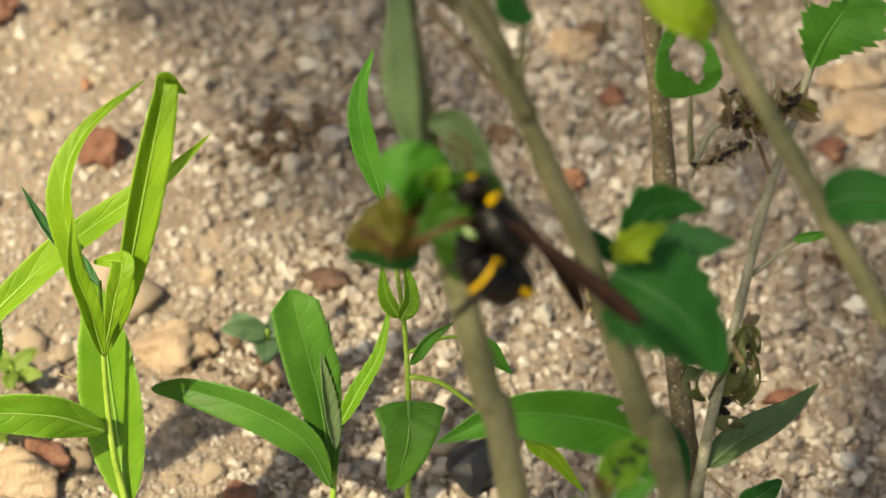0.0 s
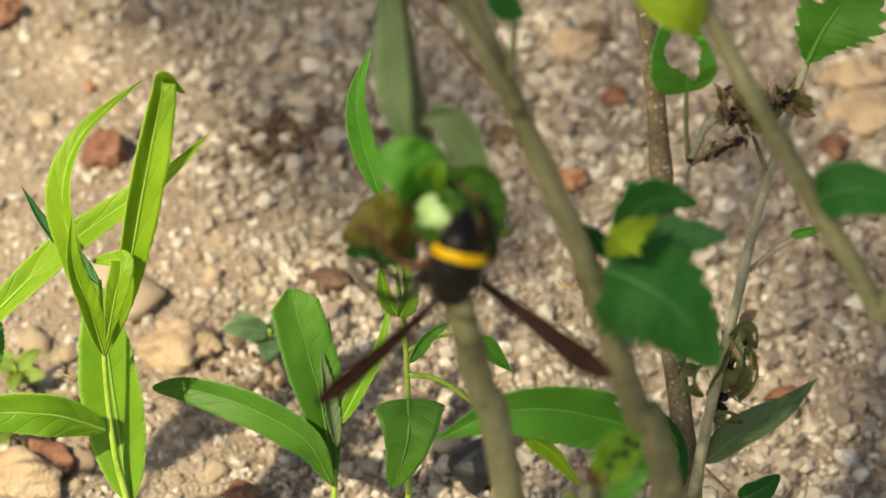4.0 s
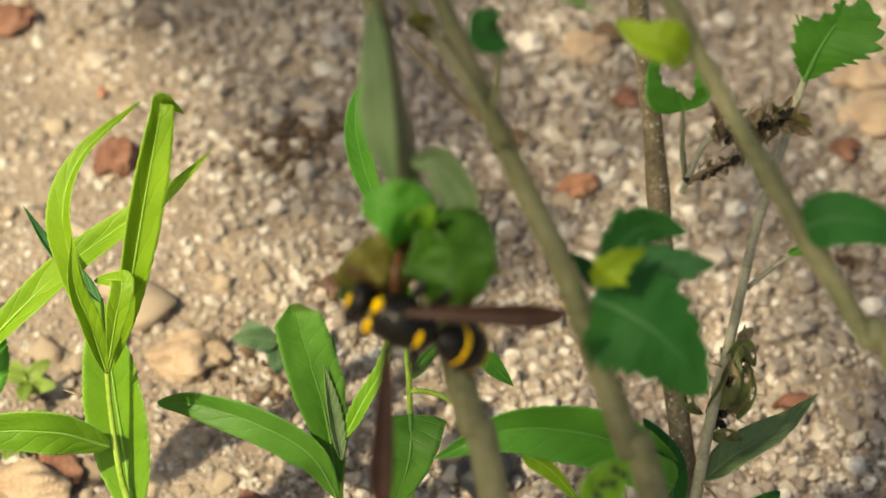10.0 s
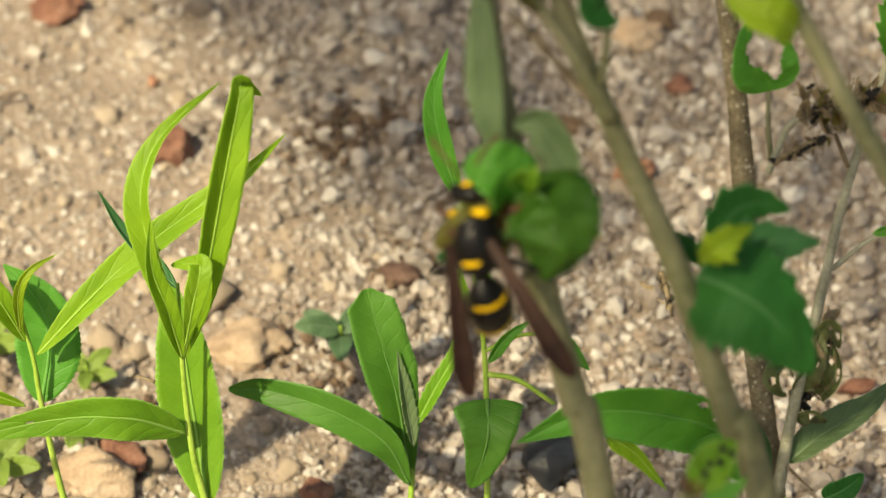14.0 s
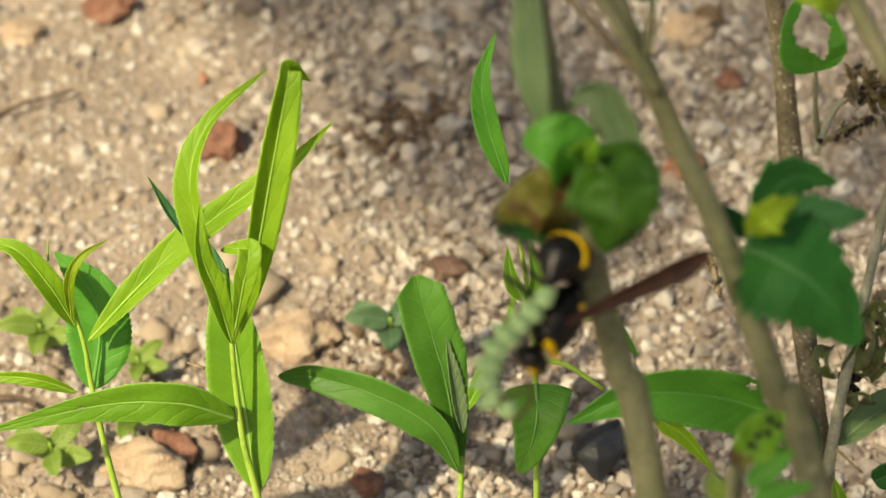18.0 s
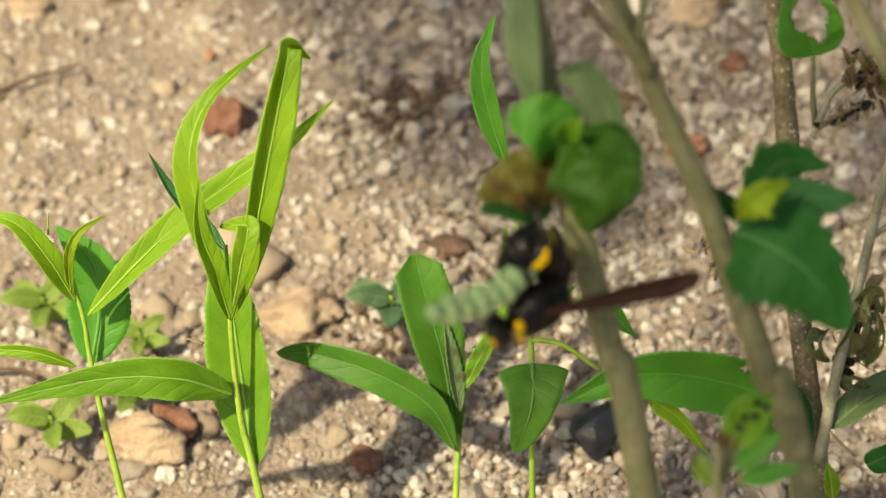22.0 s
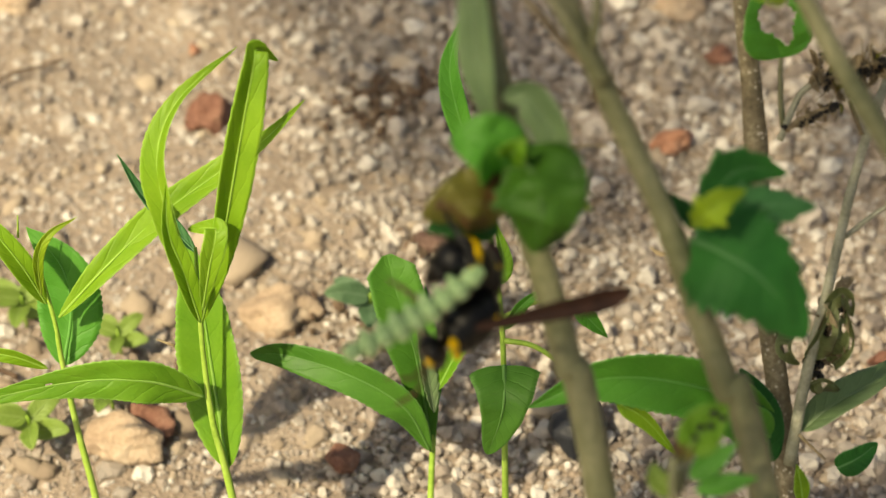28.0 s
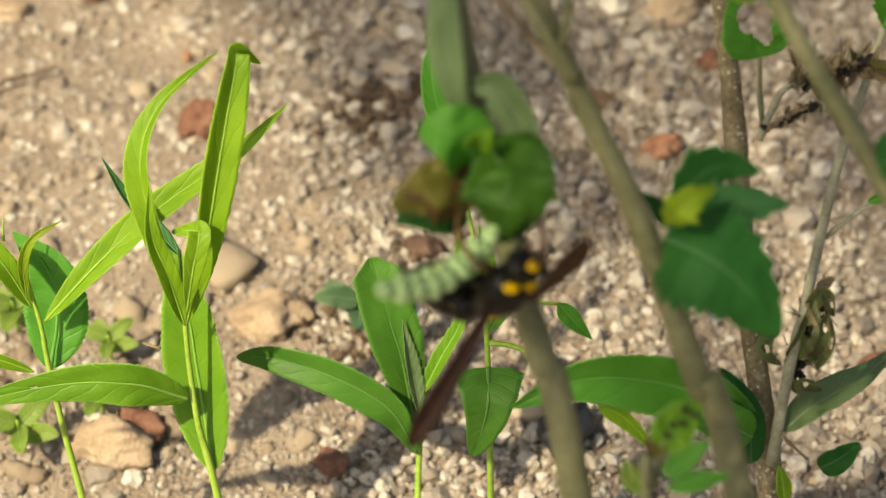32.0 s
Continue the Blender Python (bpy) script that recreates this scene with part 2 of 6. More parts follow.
def speckle(m, scale, colour, size):
    """Pale raised specks scattered over a material."""
    nt = m.node_tree
    p = nt.nodes["Principled BSDF"]
    co = nt.nodes.new("ShaderNodeTexCoord")
    vo = add(nt, "ShaderNodeTexVoronoi", Scale=scale)
    nt.links.new(co.outputs["Object"], vo.inputs["Vector"])
    pick = ramp(nt, vo.outputs["Color"], [(0.42, (0, 0, 0)), (0.62, (1, 1, 1))])
    dot = calc(nt, "MULTIPLY", pick, ramp(nt, vo.outputs["Distance"], [(size, (1, 1, 1)), (size * 2.2, (0, 0, 0))]))
    old = p.inputs["Base Color"].links[0].from_socket
    nt.links.new(mix(nt, dot, old, colour), p.inputs["Base Color"])


speckle(BARK, 1100, (0.55, 0.50, 0.40), 0.15)
DRY = plain_material("dry", [(0.3, (0.070, 0.050, 0.030)), (0.5, (0.205, 0.158, 0.092)), (0.7, (0.36, 0.30, 0.19))], 400, 0.8, 0.6)
FRASS = plain_material("frass", [(0.3, (0.006, 0.005, 0.004)), (0.7, (0.02, 0.017, 0.014))], 900, 0.7, 0.5)
BLACK = plain_material("chitin_black", [(0.3, (0.003, 0.003, 0.003)), (0.7, (0.008, 0.0075, 0.007))], 900, 0.32, 0.15, 0.00004, fine_scale=6000, spec=0.22)
YELLOW = plain_material("chitin_yellow", [(0.3, (0.72, 0.42, 0.008)), (0.7, (0.84, 0.56, 0.018))], 700, 0.45, 0.3, 0.00008, fine_scale=6000, spec=0.2)
BROWN = plain_material("chitin_brown", [(0.3, (0.05, 0.02, 0.01)), (0.7, (0.13, 0.055, 0.02))], 700, 0.45, 0.3, 0.00008)
WING = plain_material("wing", [(0.3, (0.016, 0.007, 0.005)), (0.6, (0.04, 0.016, 0.009)), (0.75, (0.07, 0.03, 0.018))], 500, 0.5, 0.5, 0.0001, fine_scale=2500, spec=0.2)
LARVA = plain_material("larva", [(0.3, (0.20, 0.33, 0.135)), (0.5, (0.30, 0.45, 0.21)), (0.7, (0.46, 0.60, 0.36))], 700, 0.6, 0.3, spec=0.2)

# ---- building tools ----
VIEW = Vector((0, -0.7071, 0.7071))      # the side from which the plants are seen
ORIGIN = {}


def mesh_of(name, verts, faces, smooth=True):
    me = bpy.data.meshes.new(name)
    me.from_pydata(verts, [], faces)
    if smooth:
        me.polygons.foreach_set("use_smooth", [True] * len(me.polygons))
    me.update()
    return me


def root(name, at, label, category, group=""):
    ob = new(name)
    ob.empty_display_size = 0.01
    ob.location = at
    ORIGIN[ob] = Vector(at)
    return tagged(ob, label, category, group)


def part(name, me, material, parent, label=""):
    ob = new(name, me)
    me.materials.append(material)
    ob.parent = parent
    ORIGIN[ob] = ORIGIN.get(parent, Vector())
    return tagged(ob, label) if label else ob


def spline(pts, n):
    pts = [Vector(p) for p in pts]
    pts = [pts[0] * 2 - pts[1]] + pts + [pts[-1] * 2 - pts[-2]]
    out, segs = [], len(pts) - 3
    for i in range(n + 1):
        s = i / n * segs
        k = min(int(s), segs - 1)
        t = s - k
        a, b, c, d = pts[k:k + 4]
        out.append(0.5 * ((2 * b) + (c - a) * t + (2 * a - 5 * b + 4 * c - d) * t * t + (3 * b - a - 3 * c + d) * t ** 3))
    return out


def frames_along(path):
    tang = []
    for i in range(len(path)):
        tang.append((path[min(i + 1, len(path) - 1)] - path[max(i - 1, 0)]).normalized())
    return tang


def tube_mesh(name, pts, radii, n=18, ring=9, rough=0.06, nodes=(), origin=Vector(), seed=0):
    path = spline(pts, n)
    tang = frames_along(path)
    verts, faces = [], []
    for i, (p, t) in enumerate(zip(path, tang)):
        s = i / n * (len(radii) - 1)
        k = min(int(s), len(radii) - 2)
        r = radii[k] + (radii[k + 1] - radii[k]) * (s - k)
        for q in nodes:
            r *= 1 + 0.14 * math.exp(-((i / n - q) / 0.03) ** 2)
        a = (VIEW - t * VIEW.dot(t)).normalized()
        b = t.cross(a)
        for j in range(ring):
            ang = 2 * math.pi * j / ring
            w = r * (1 + rough * noise.noise(Vector((math.cos(ang) * 2 + seed, math.sin(ang) * 2, i * 0.7))))
            verts.append(p + (a * math.cos(ang) + b * math.sin(ang)) * w - origin)
    for i in range(n):
        for j in range(ring):
            faces.append((i * ring + j, i * ring + (j + 1) % ring, (i + 1) * ring + (j + 1) % ring, (i + 1) * ring + j))
    faces.append(tuple(reversed(range(ring))))
    faces.append(tuple(range(n * ring, (n + 1) * ring)))
    return mesh_of(name, verts, faces)


def stem(parent, pts, width, material, name="stem", tip=None, n=20, nodes=(), label="", rough=0.06):
    """A tapered stem; width in millimetres at its start, tip at its end."""
    r0, r1 = width / 2000, (tip if tip is not None else width * 0.7) / 2000
    me = tube_mesh(name, pts, [r0, r1], n, 10, rough, nodes, ORIGIN[parent], len(bpy.data.meshes))
    return part(name, me, material, parent, label)


PROFILES = {
    "lance": lambda u: math.sin(math.pi * min(1, u ** 0.75)) ** 0.85 * (1 - 0.25 * u),
    "sword": lambda u: min(1, (u * 3.0) ** 0.6) * (1 - max(0, u - 0.45) / 0.55) ** 0.75 if u < 1 else 0,
    "strap": lambda u: min(1, (u * 3.2) ** 0.6) * (1 - max(0, u - 0.55) / 0.45) ** 0.55 if u < 1 else 0,
    "ovate": lambda u: math.sin(math.pi * u ** 0.62) ** 0.62,
    "lobe": lambda u: (min(1, (u * 2.2) ** 0.8) * (1 - max(0, u - 0.45) / 0.55) ** 0.8) if u < 1 else 0,
    "fan": lambda u: min(1, (u * 1.7) ** 0.8) * (1 - max(0, u - 0.72) / 0.28) ** 0.4 if u < 1 else 0,
    "blunt": lambda u: min(1, (u * 2.1) ** 0.7) * (1 - 0.12 * max(0, u - 0.5) / 0.5) * (1 - max(0, u - 0.9) / 0.1 * 0.8),
    "heart": lambda u: min(1, (u * 9) ** 0.5) * (1 - u) ** 0.62 * (1 - 0.12 * math.sin(math.pi * u)),
}


def leaf(parent, pts, width, material, face=0.0, fold=12.0, twist=0.0, shape="lance", teeth=0.03, tooth_n=30, holes=(), cup=0.0, lobes=0.0,
         rib=True, name="leaf", label="", wave=0.05, n=90, rib_material=None):
    """A leaf blade along a spine, base first; width in millimetres. face: degrees it turns away from the viewer's side about its spine.
    holes: eaten places (u along 0..1, v across -1..1, radius along, radius across)."""
    org = ORIGIN[parent]
    nv = 22 if holes else 10
    n = int(n * 1.5) if holes else n
    path = spline(pts, n)
    tang = frames_along(path)
    seed = len(bpy.data.meshes) * 1.37
    prof = PROFILES[shape]
    top, normals, uvs, keep = [], [], [], []
    for i, (p, t) in enumerate(zip(path, tang)):
        u = i / n
        n0 = VIEW - t * VIEW.dot(t)
        n0 = n0.normalized() if n0.length > 1e-4 else Vector((1, 0, 0))
        n0.rotate(Matrix.Rotation(radians(face + twist * u), 3, t))
        s = t.cross(n0)
        h = width / 2000 * max(prof(u), 0.015)
        saw = (u * tooth_n) % 1.0
        for j in range(nv + 1):
            v = -1 + 2 * j / nv
            edge = abs(v) ** 6
            hh = h * (1 + edge * (teeth * (saw - 0.5) * 2 + lobes * math.sin(u * 17 + seed) + 0.05 * noise.noise(Vector((u * 7, seed, v)))))
            f = radians(fold) * (1 if cup == 0 else 1 + cup * abs(v))
            lift = hh * abs(v) * math.sin(f) + h * wave * noise.noise(Vector((u * 5 + seed, v * 1.5, 3.1))) * 2
            top.append(p + s * hh * v * math.cos(f) + n0 * lift - org)
            normals.append(n0)
            uvs.append((u, (v + 1) / 2))
    faces = []
    row = nv + 1
    gone = set()
    for i in range(n):
        for j in range(nv):
            uu, vv = (i + 0.5) / n, -1 + 2 * (j + 0.5) / nv
            if any(((uu - a) / c) ** 2 + ((vv - b) / d) ** 2 < 1 + 0.5 * noise.noise(Vector((uu * 14, vv * 4, seed))) for a, b, c, d in holes):
                gone.add((i, j))
    total = len(top)
    thick = 0.00012
    verts = top + [q - nn * thick for q, nn in zip(top, normals)]
    for i in range(n):
        for j in range(nv):
            if (i, j) in gone:
                continue
            a, b, c, d = i * row + j, i * row + j + 1, (i + 1) * row + j + 1, (i + 1) * row + j
            faces.append((a, b, c, d))
            faces.append((d + total, c + total, b + total, a + total))
            for (x, y), (di, dj) in (((a, b), (-1, 0)), ((b, c), (0, 1)), ((c, d), (1, 0)), ((d, a), (0, -1))):
                q = (i + di, j + dj)
                if q in gone or not (0 <= q[0] < n and 0 <= q[1] < nv):
                    faces.append((y, x, x + total, y + total))
    me = mesh_of(name, verts, faces)
    layer = me.uv_layers.new(name="UVMap")
    idx = np.empty(len(me.loops), dtype=np.int32)
    me.loops.foreach_get("vertex_index", idx)
    layer.data.foreach_set("uv", np.array(uvs + uvs, dtype=np.float32)[idx].ravel())
    ob = part(name, me, material, parent, label)
    if rib:
        body = [path[k] - tang[k].cross((VIEW - tang[k] * VIEW.dot(tang[k])).normalized()) * 0 for k in range(0, int(n * 0.93), 4)]
        part("midrib", tube_mesh("midrib", body, [width / 2000 * 0.05 + 0.0001, 0.00006], len(body) * 2, 6, 0, (), org), rib_material or material, ob)
    return ob


def stone(name, at, size, material, label, category="stone", flat=0.6, turn=0.0, seed=0, angular=0.6, sink=0.4, group=""):
    bm = bmesh.new()
    bmesh.ops.create_icosphere(bm, subdivisions=4, radius=1.0)
    for v in bm.verts:
        d = v.co.normalized()
        k = 1 + 0.045 * noise.noise(d * 17 + Vector((0, 0, seed))) + angular * noise.noise(d * 1.1 + Vector((seed * 3.7, 0, 0))) + 0.22 * noise.noise(d * 2.9 + Vector((0, seed, 0))) + 0.07 * noise.noise(d * 8 + Vector((seed, 0, 0)))
        v.co = Vector((d.x * size[0], d.y * size[1], d.z * size[0] * flat)) * k / 2
    me = bpy.data.meshes.new(name)
    bm.to_mesh(me)
    bm.free()
    me.polygons.foreach_set("use_smooth", [True] * len(me.polygons))
    me.materials.append(material)
    ob = new(name, me)
    lift = size[0] * flat / 2 * (1 - sink)
    ob.matrix_basis = pose(at[0], at[1], at[2] + lift, 0, 0, turn)
    return tagged(ob, label, category, group)


def facet_stone(name, at, size, material, label, flat, turn, seed, sink=0.35):
    """A broken stone with sharp edges and flat faces."""
    rng = random.Random(seed)
    bm = bmesh.new()
    for _ in range(15):
        d = Vector([rng.gauss(0, 1) for _ in range(3)]).normalized() * rng.uniform(0.85, 1.1)
        bm.verts.new((d.x * size[0] / 2, d.y * size[1] / 2, d.z * size[0] * flat / 2))
    hull = bmesh.ops.convex_hull(bm, input=bm.verts)
    bmesh.ops.delete(bm, geom=[g for g in hull["geom_interior"] if isinstance(g, bmesh.types.BMVert)], context="VERTS")
    bmesh.ops.bevel(bm, geom=list(bm.edges), offset=size[0] * 0.025, segments=1, affect="EDGES")
    me = bpy.data.meshes.new(name)
    bm.to_mesh(me)
    bm.free()
    me.materials.append(material)
    ob = new(name, me)
    ob.matrix_basis = pose(at[0], at[1], at[2] + size[0] * flat / 2 * (1 - sink), 0, 0, turn)
    return tagged(ob, label, "stone")


# ---- ground ----
def ground_height(x, y):
    v = Vector((x, y, 0))
    return 0.0022 * noise.noise(v * 22) + 0.0012 * noise.noise(v * 70 + Vector((5, 1, 0)))


def sandy(x, y):
    """1 where fine pale sand lies, 0 on the coarse grit."""
    d = -0.028 - 0.45 * max(0, y) - x + 0.012 * noise.noise(Vector((x, y, 2)) * 40)
    return min(1, max(0, d / 0.016))


def make_ground():
    inner = [i * 0.004 for i in range(-55, 56)]
    outer = [0.26, 0.34, 0.5, 0.8, 1.4, 3, 7, 18, 50, 150, 400]
    axis = [-a for a in reversed(outer)] + inner + outer
    k = len(axis)
    verts = []
    for y in axis:
        for x in axis:
            far = max(abs(x), abs(y))
            h = ground_height(x, y) if far < 0.3 else 0.02 * min(1, far / 4) * noise.noise(Vector((x, y, 0)) * 0.6)
            verts.append((x, y, h - 0.0008))
    faces = [(j * k + i, j * k + i + 1, (j + 1) * k + i + 1, (j + 1) * k + i) for j in range(k - 1) for i in range(k - 1)]
    ob = new("ground", mesh_of("ground", verts, faces))
    ob.data.materials.append(SAND)
    return tagged(ob, "pale sandy soil strewn with coarse grit", "ground", kind="structure")


def make_grit():
    """All the loose grit as one mesh: small angular pebbles of two dozen shapes."""
    rng = np.random.default_rng(4)
    shapes = []
    for s in range(24):
        bm = bmesh.new()
        bmesh.ops.create_icosphere(bm, subdivisions=1 if s < 14 else 2, radius=1.0)
        for v in bm.verts:
            d = v.co.normalized()
            v.co *= 1 + 0.55 * noise.noise(d * 1.2 + Vector((s * 5.1, 0, 0))) + (0.22 * noise.noise(d * 3 + Vector((0, s * 2.3, 0))) if s >= 14 else 0)
        bm.verts.ensure_lookup_table()
        shapes.append((np.array([v.co[:] for v in bm.verts]), np.array([[v.index for v in f.verts] for f in bm.faces])))
        bm.free()
    all_v, all_f, base = [], [], 0
    spots = [(rng.uniform(-0.135, 0.125), rng.uniform(-0.105, 0.115), 1.0) for _ in range(52000)]
    for _ in range(3000):
        a, r = rng.uniform(0, 6.283), 0.13 + 0.5 * rng.random() ** 2
        spots.append((math.cos(a) * r, math.sin(a) * r, 1.6))
    for x, y, k in spots:
        fine = sandy(x, y)
        if rng.random() < fine * 0.30:
            continue
        rad = k * 0.00070 * math.exp(rng.normal(0, 0.42)) * (1 - 0.25 * fine)
        if rng.random() < 0.012:
            rad *= 2.0
        v, f = shapes[rng.integers(14, 24) if rad > 0.0015 else rng.integers(14)]
        m = np.array(Matrix.Rotation(rng.uniform(0, 6.28), 3, Vector(rng.normal(size=3))))
        w = (v * np.array([1, rng.uniform(0.65, 1), rng.uniform(0.5, 0.9)])) @ m.T * rad
        all_v.append(w + np.array([x, y, ground_height(x, y) - 0.0008 + rad * rng.uniform(0.0, 0.9) * (1 - 0.85 * fine)]))
        all_f.append(f + base)
        base += len(v)
    v, f = np.concatenate(all_v), np.concatenate(all_f)
    me = bpy.data.meshes.new("grit")
    me.vertices.add(len(v)), me.loops.add(f.size), me.polygons.add(len(f))
    me.vertices.foreach_set("co", v.astype(np.float32).ravel())
    me.loops.foreach_set("vertex_index", f.astype(np.int32).ravel())
    me.polygons.foreach_set("loop_start", np.arange(0, f.size, 3, dtype=np.int32))
    me.polygons.foreach_set("use_smooth", np.zeros(len(f), dtype=bool))
    me.update(calc_edges=True)
    me.materials.append(GRAIN)
    tagged(new("grit", me), "loose coarse sand and fine gravel in beige, grey and pink", "gravel", kind="stuff")


def lump_shapes(name, count, fine, material):
    """A few uneven rounded shapes, a millimetre in radius, shared by many pieces."""
    made = []
    for k in range(count):
        bm = bmesh.new()
        bmesh.ops.create_icosphere(bm, subdivisions=2, radius=1.0)
        for v in bm.verts:
            d = v.co.normalized()
            v.co *= 1 + 0.5 * noise.noise(d * 1.3 + Vector((k * 4.3, 0, 0))) + fine * noise.noise(d * 3.3 + Vector((0, k, 0)))
        bmesh.ops.scale(bm, vec=(0.001, 0.001, 0.001), verts=bm.verts)
        me = bpy.data.meshes.new(name)
        bm.to_mesh(me)
        bm.free()
        if name == "sand_lump":
            me.polygons.foreach_set("use_smooth", [True] * len(me.polygons))
        me.materials.append(material)
        made.append(me)
    return made


def make_pieces(ground):
    """The larger pebbles, and the lumps of caked sand where the ground is finest, each a piece of its own."""
    rng = random.Random(15)
    for name, shapes, total, size, spread in (("pebble", lump_shapes("pebble", 10, 0.3, PEBBLE), 290, 0.00125, 0.26), ("sand_lump", lump_shapes("sand_lump", 6, 0.25, LUMP), 230, 0.0014, 0.42)):
        made = 0
        while made < total:
            x, y = rng.uniform(-0.115, 0.095), rng.uniform(-0.075, 0.090)
            if name == "sand_lump" and rng.random() > 0.12 + 0.88 * sandy(x, y):
                continue
            r = size * math.exp(rng.gauss(0, spread))
            low = rng.uniform(-0.05, 0.25) if name == "sand_lump" else rng.uniform(0.1, 0.55)
            ob = new(name, shapes[rng.randrange(len(shapes))])
            ob.parent = ground
            ob.matrix_basis = pose(x, y, ground_height(x, y) - 0.0009 + r * low, rng.uniform(-25, 25), rng.uniform(-25, 25), rng.uniform(0, 360)) @ Matrix.Diagonal((r * 1000, r * rng.uniform(600, 1000), r * rng.uniform(500, 800), 1))
            made += 1


the_ground = make_ground()
make_grit()

# stones that stand out from the grit
STONE_COUNT = itertools.count(1)


def put_stone(nm, at, size, mat, label, flat, turn):
    k = next(STONE_COUNT)
    at = (at[0], at[1], ground_height(at[0], at[1]))
    if mat is STONE_BLACK or "angular" in label or "flake" in label or "chip" in label:
        facet_stone(nm, at, size, mat, label, flat, turn, k + 2)
    else:
        stone(nm, at, size, mat, label, "stone" if "stone" in nm else "litter", flat, turn, k, sink=0.7 if mat is STONE_TAN else 0.45)


put_stone("red_stone", (-0.0618, 0.0275, 0.0000), (0.0088, 0.0078), STONE_RED, "rounded red-brown stone lying in pale sand", 0.7, 20)
put_stone("red_stone", (-0.0671, 0.0489, 0.0000), (0.0028, 0.0036), STONE_ORANGE, "tiny orange chip of brick on the sand", 0.6, 0)
put_stone("orange_stone", (0.0252, 0.0198, 0.0000), (0.0074, 0.0054), STONE_ORANGE, "orange brick-coloured stone among the grit", 0.6, 15)
put_stone("red_stone", (-0.0316, -0.0570, 0.0000), (0.0062, 0.0072), STONE_RED, "red-brown angular stone half sunk in sand", 0.8, 40)
put_stone("black_stone", (0.0070, -0.0508, 0.0000), (0.0135, 0.0105), STONE_BLACK, "black angular stone with pale facets", 0.7, 50)
put_stone("red_stone", (0.0762, 0.0315, 0.0000), (0.0062, 0.0040), STONE_RED, "small dark red stone on the gravel", 0.6, 0)
put_stone("red_stone", (0.0600, -0.0333, 0.0000), (0.0088, 0.0034), STONE_RED, "long red-brown flake of stone on the grit", 0.5, 15)
put_stone("red_stone", (0.0353, 0.0446, 0.0000), (0.0060, 0.0048), STONE_RED, "dull reddish stone among grey grit", 0.5, 10)
put_stone("tan_stone", (-0.0453, -0.0214, 0.0000), (0.0120, 0.0100), STONE_TAN, "rounded lump of caked tan sand", 0.5, 0)
put_stone("tan_stone", (-0.0690, -0.0533, 0.0000), (0.0130, 0.0085), STONE_TAN, "broad pale tan clod with a rough top", 0.6, -10)
put_stone("tan_stone", (0.0845, 0.0419, 0.0000), (0.0150, 0.0100), STONE_TAN, "low tan stone sunk in the gravel", 0.3, 10)
put_stone("tan_stone", (0.0824, 0.0520, 0.0000), (0.0110, 0.0080), STONE_TAN, "smooth tan stone beside a larger one", 0.5, 0)
put_stone("grey_stone", (-0.0221, 0.0626, 0.0000), (0.0062, 0.0058), STONE_GREY, "rounded light grey pebble", 0.6, 0)
put_stone("grey_stone", (-0.0177, 0.0328, 0.0000), (0.0062, 0.0046), STONE_GREY, "grey pebble beside a dark clod", 0.6, 0)
put_stone("tan_stone", (0.0272, 0.0598, 0.0000), (0.0100, 0.0080), STONE_TAN, "tan weathered stone among the grit", 0.5, 0)
put_stone("brown_clod", (0.0137, 0.0331, 0.0000), (0.0060, 0.0026), LITTER, "short dark scrap of dead twig", 0.6, -20)
put_stone("brown_clod", (0.0325, 0.0643, 0.0000), (0.0066, 0.0032), LITTER, "curved dark scrap of dead leaf", 0.5, -25)
put_stone("red_stone", (-0.0879, 0.0693, 0.0000), (0.0095, 0.0062), STONE_RED, "flat reddish-brown stone in the sand", 0.5, 5)
put_stone("red_stone", (-0.0877, 0.0684, 0.0000), (0.0090, 0.0060), STONE_RED, "dull red stone on pale sand", 0.5, 0)
put_stone("red_stone", (-0.0652, -0.0484, 0.0000), (0.0070, 0.0090), STONE_RED, "brown-red stone beside a tan lump", 0.5, 60)
put_stone("red_stone", (-0.0183, -0.0045, 0.0000), (0.0066, 0.0050), STONE_BROWN, "brownish-red stone shaded by leaves", 0.6, 0)
put_stone("red_stone", (-0.0177, -0.0042, 0.0000), (0.0055, 0.0040), STONE_BROWN, "dull brown stone in the grit", 0.6, 0)
put_stone("tan_stone", (-0.1041, 0.0623, 0.0000), (0.0080, 0.0060), STONE_TAN, "pale tan pebble in sand", 0.5, 0)



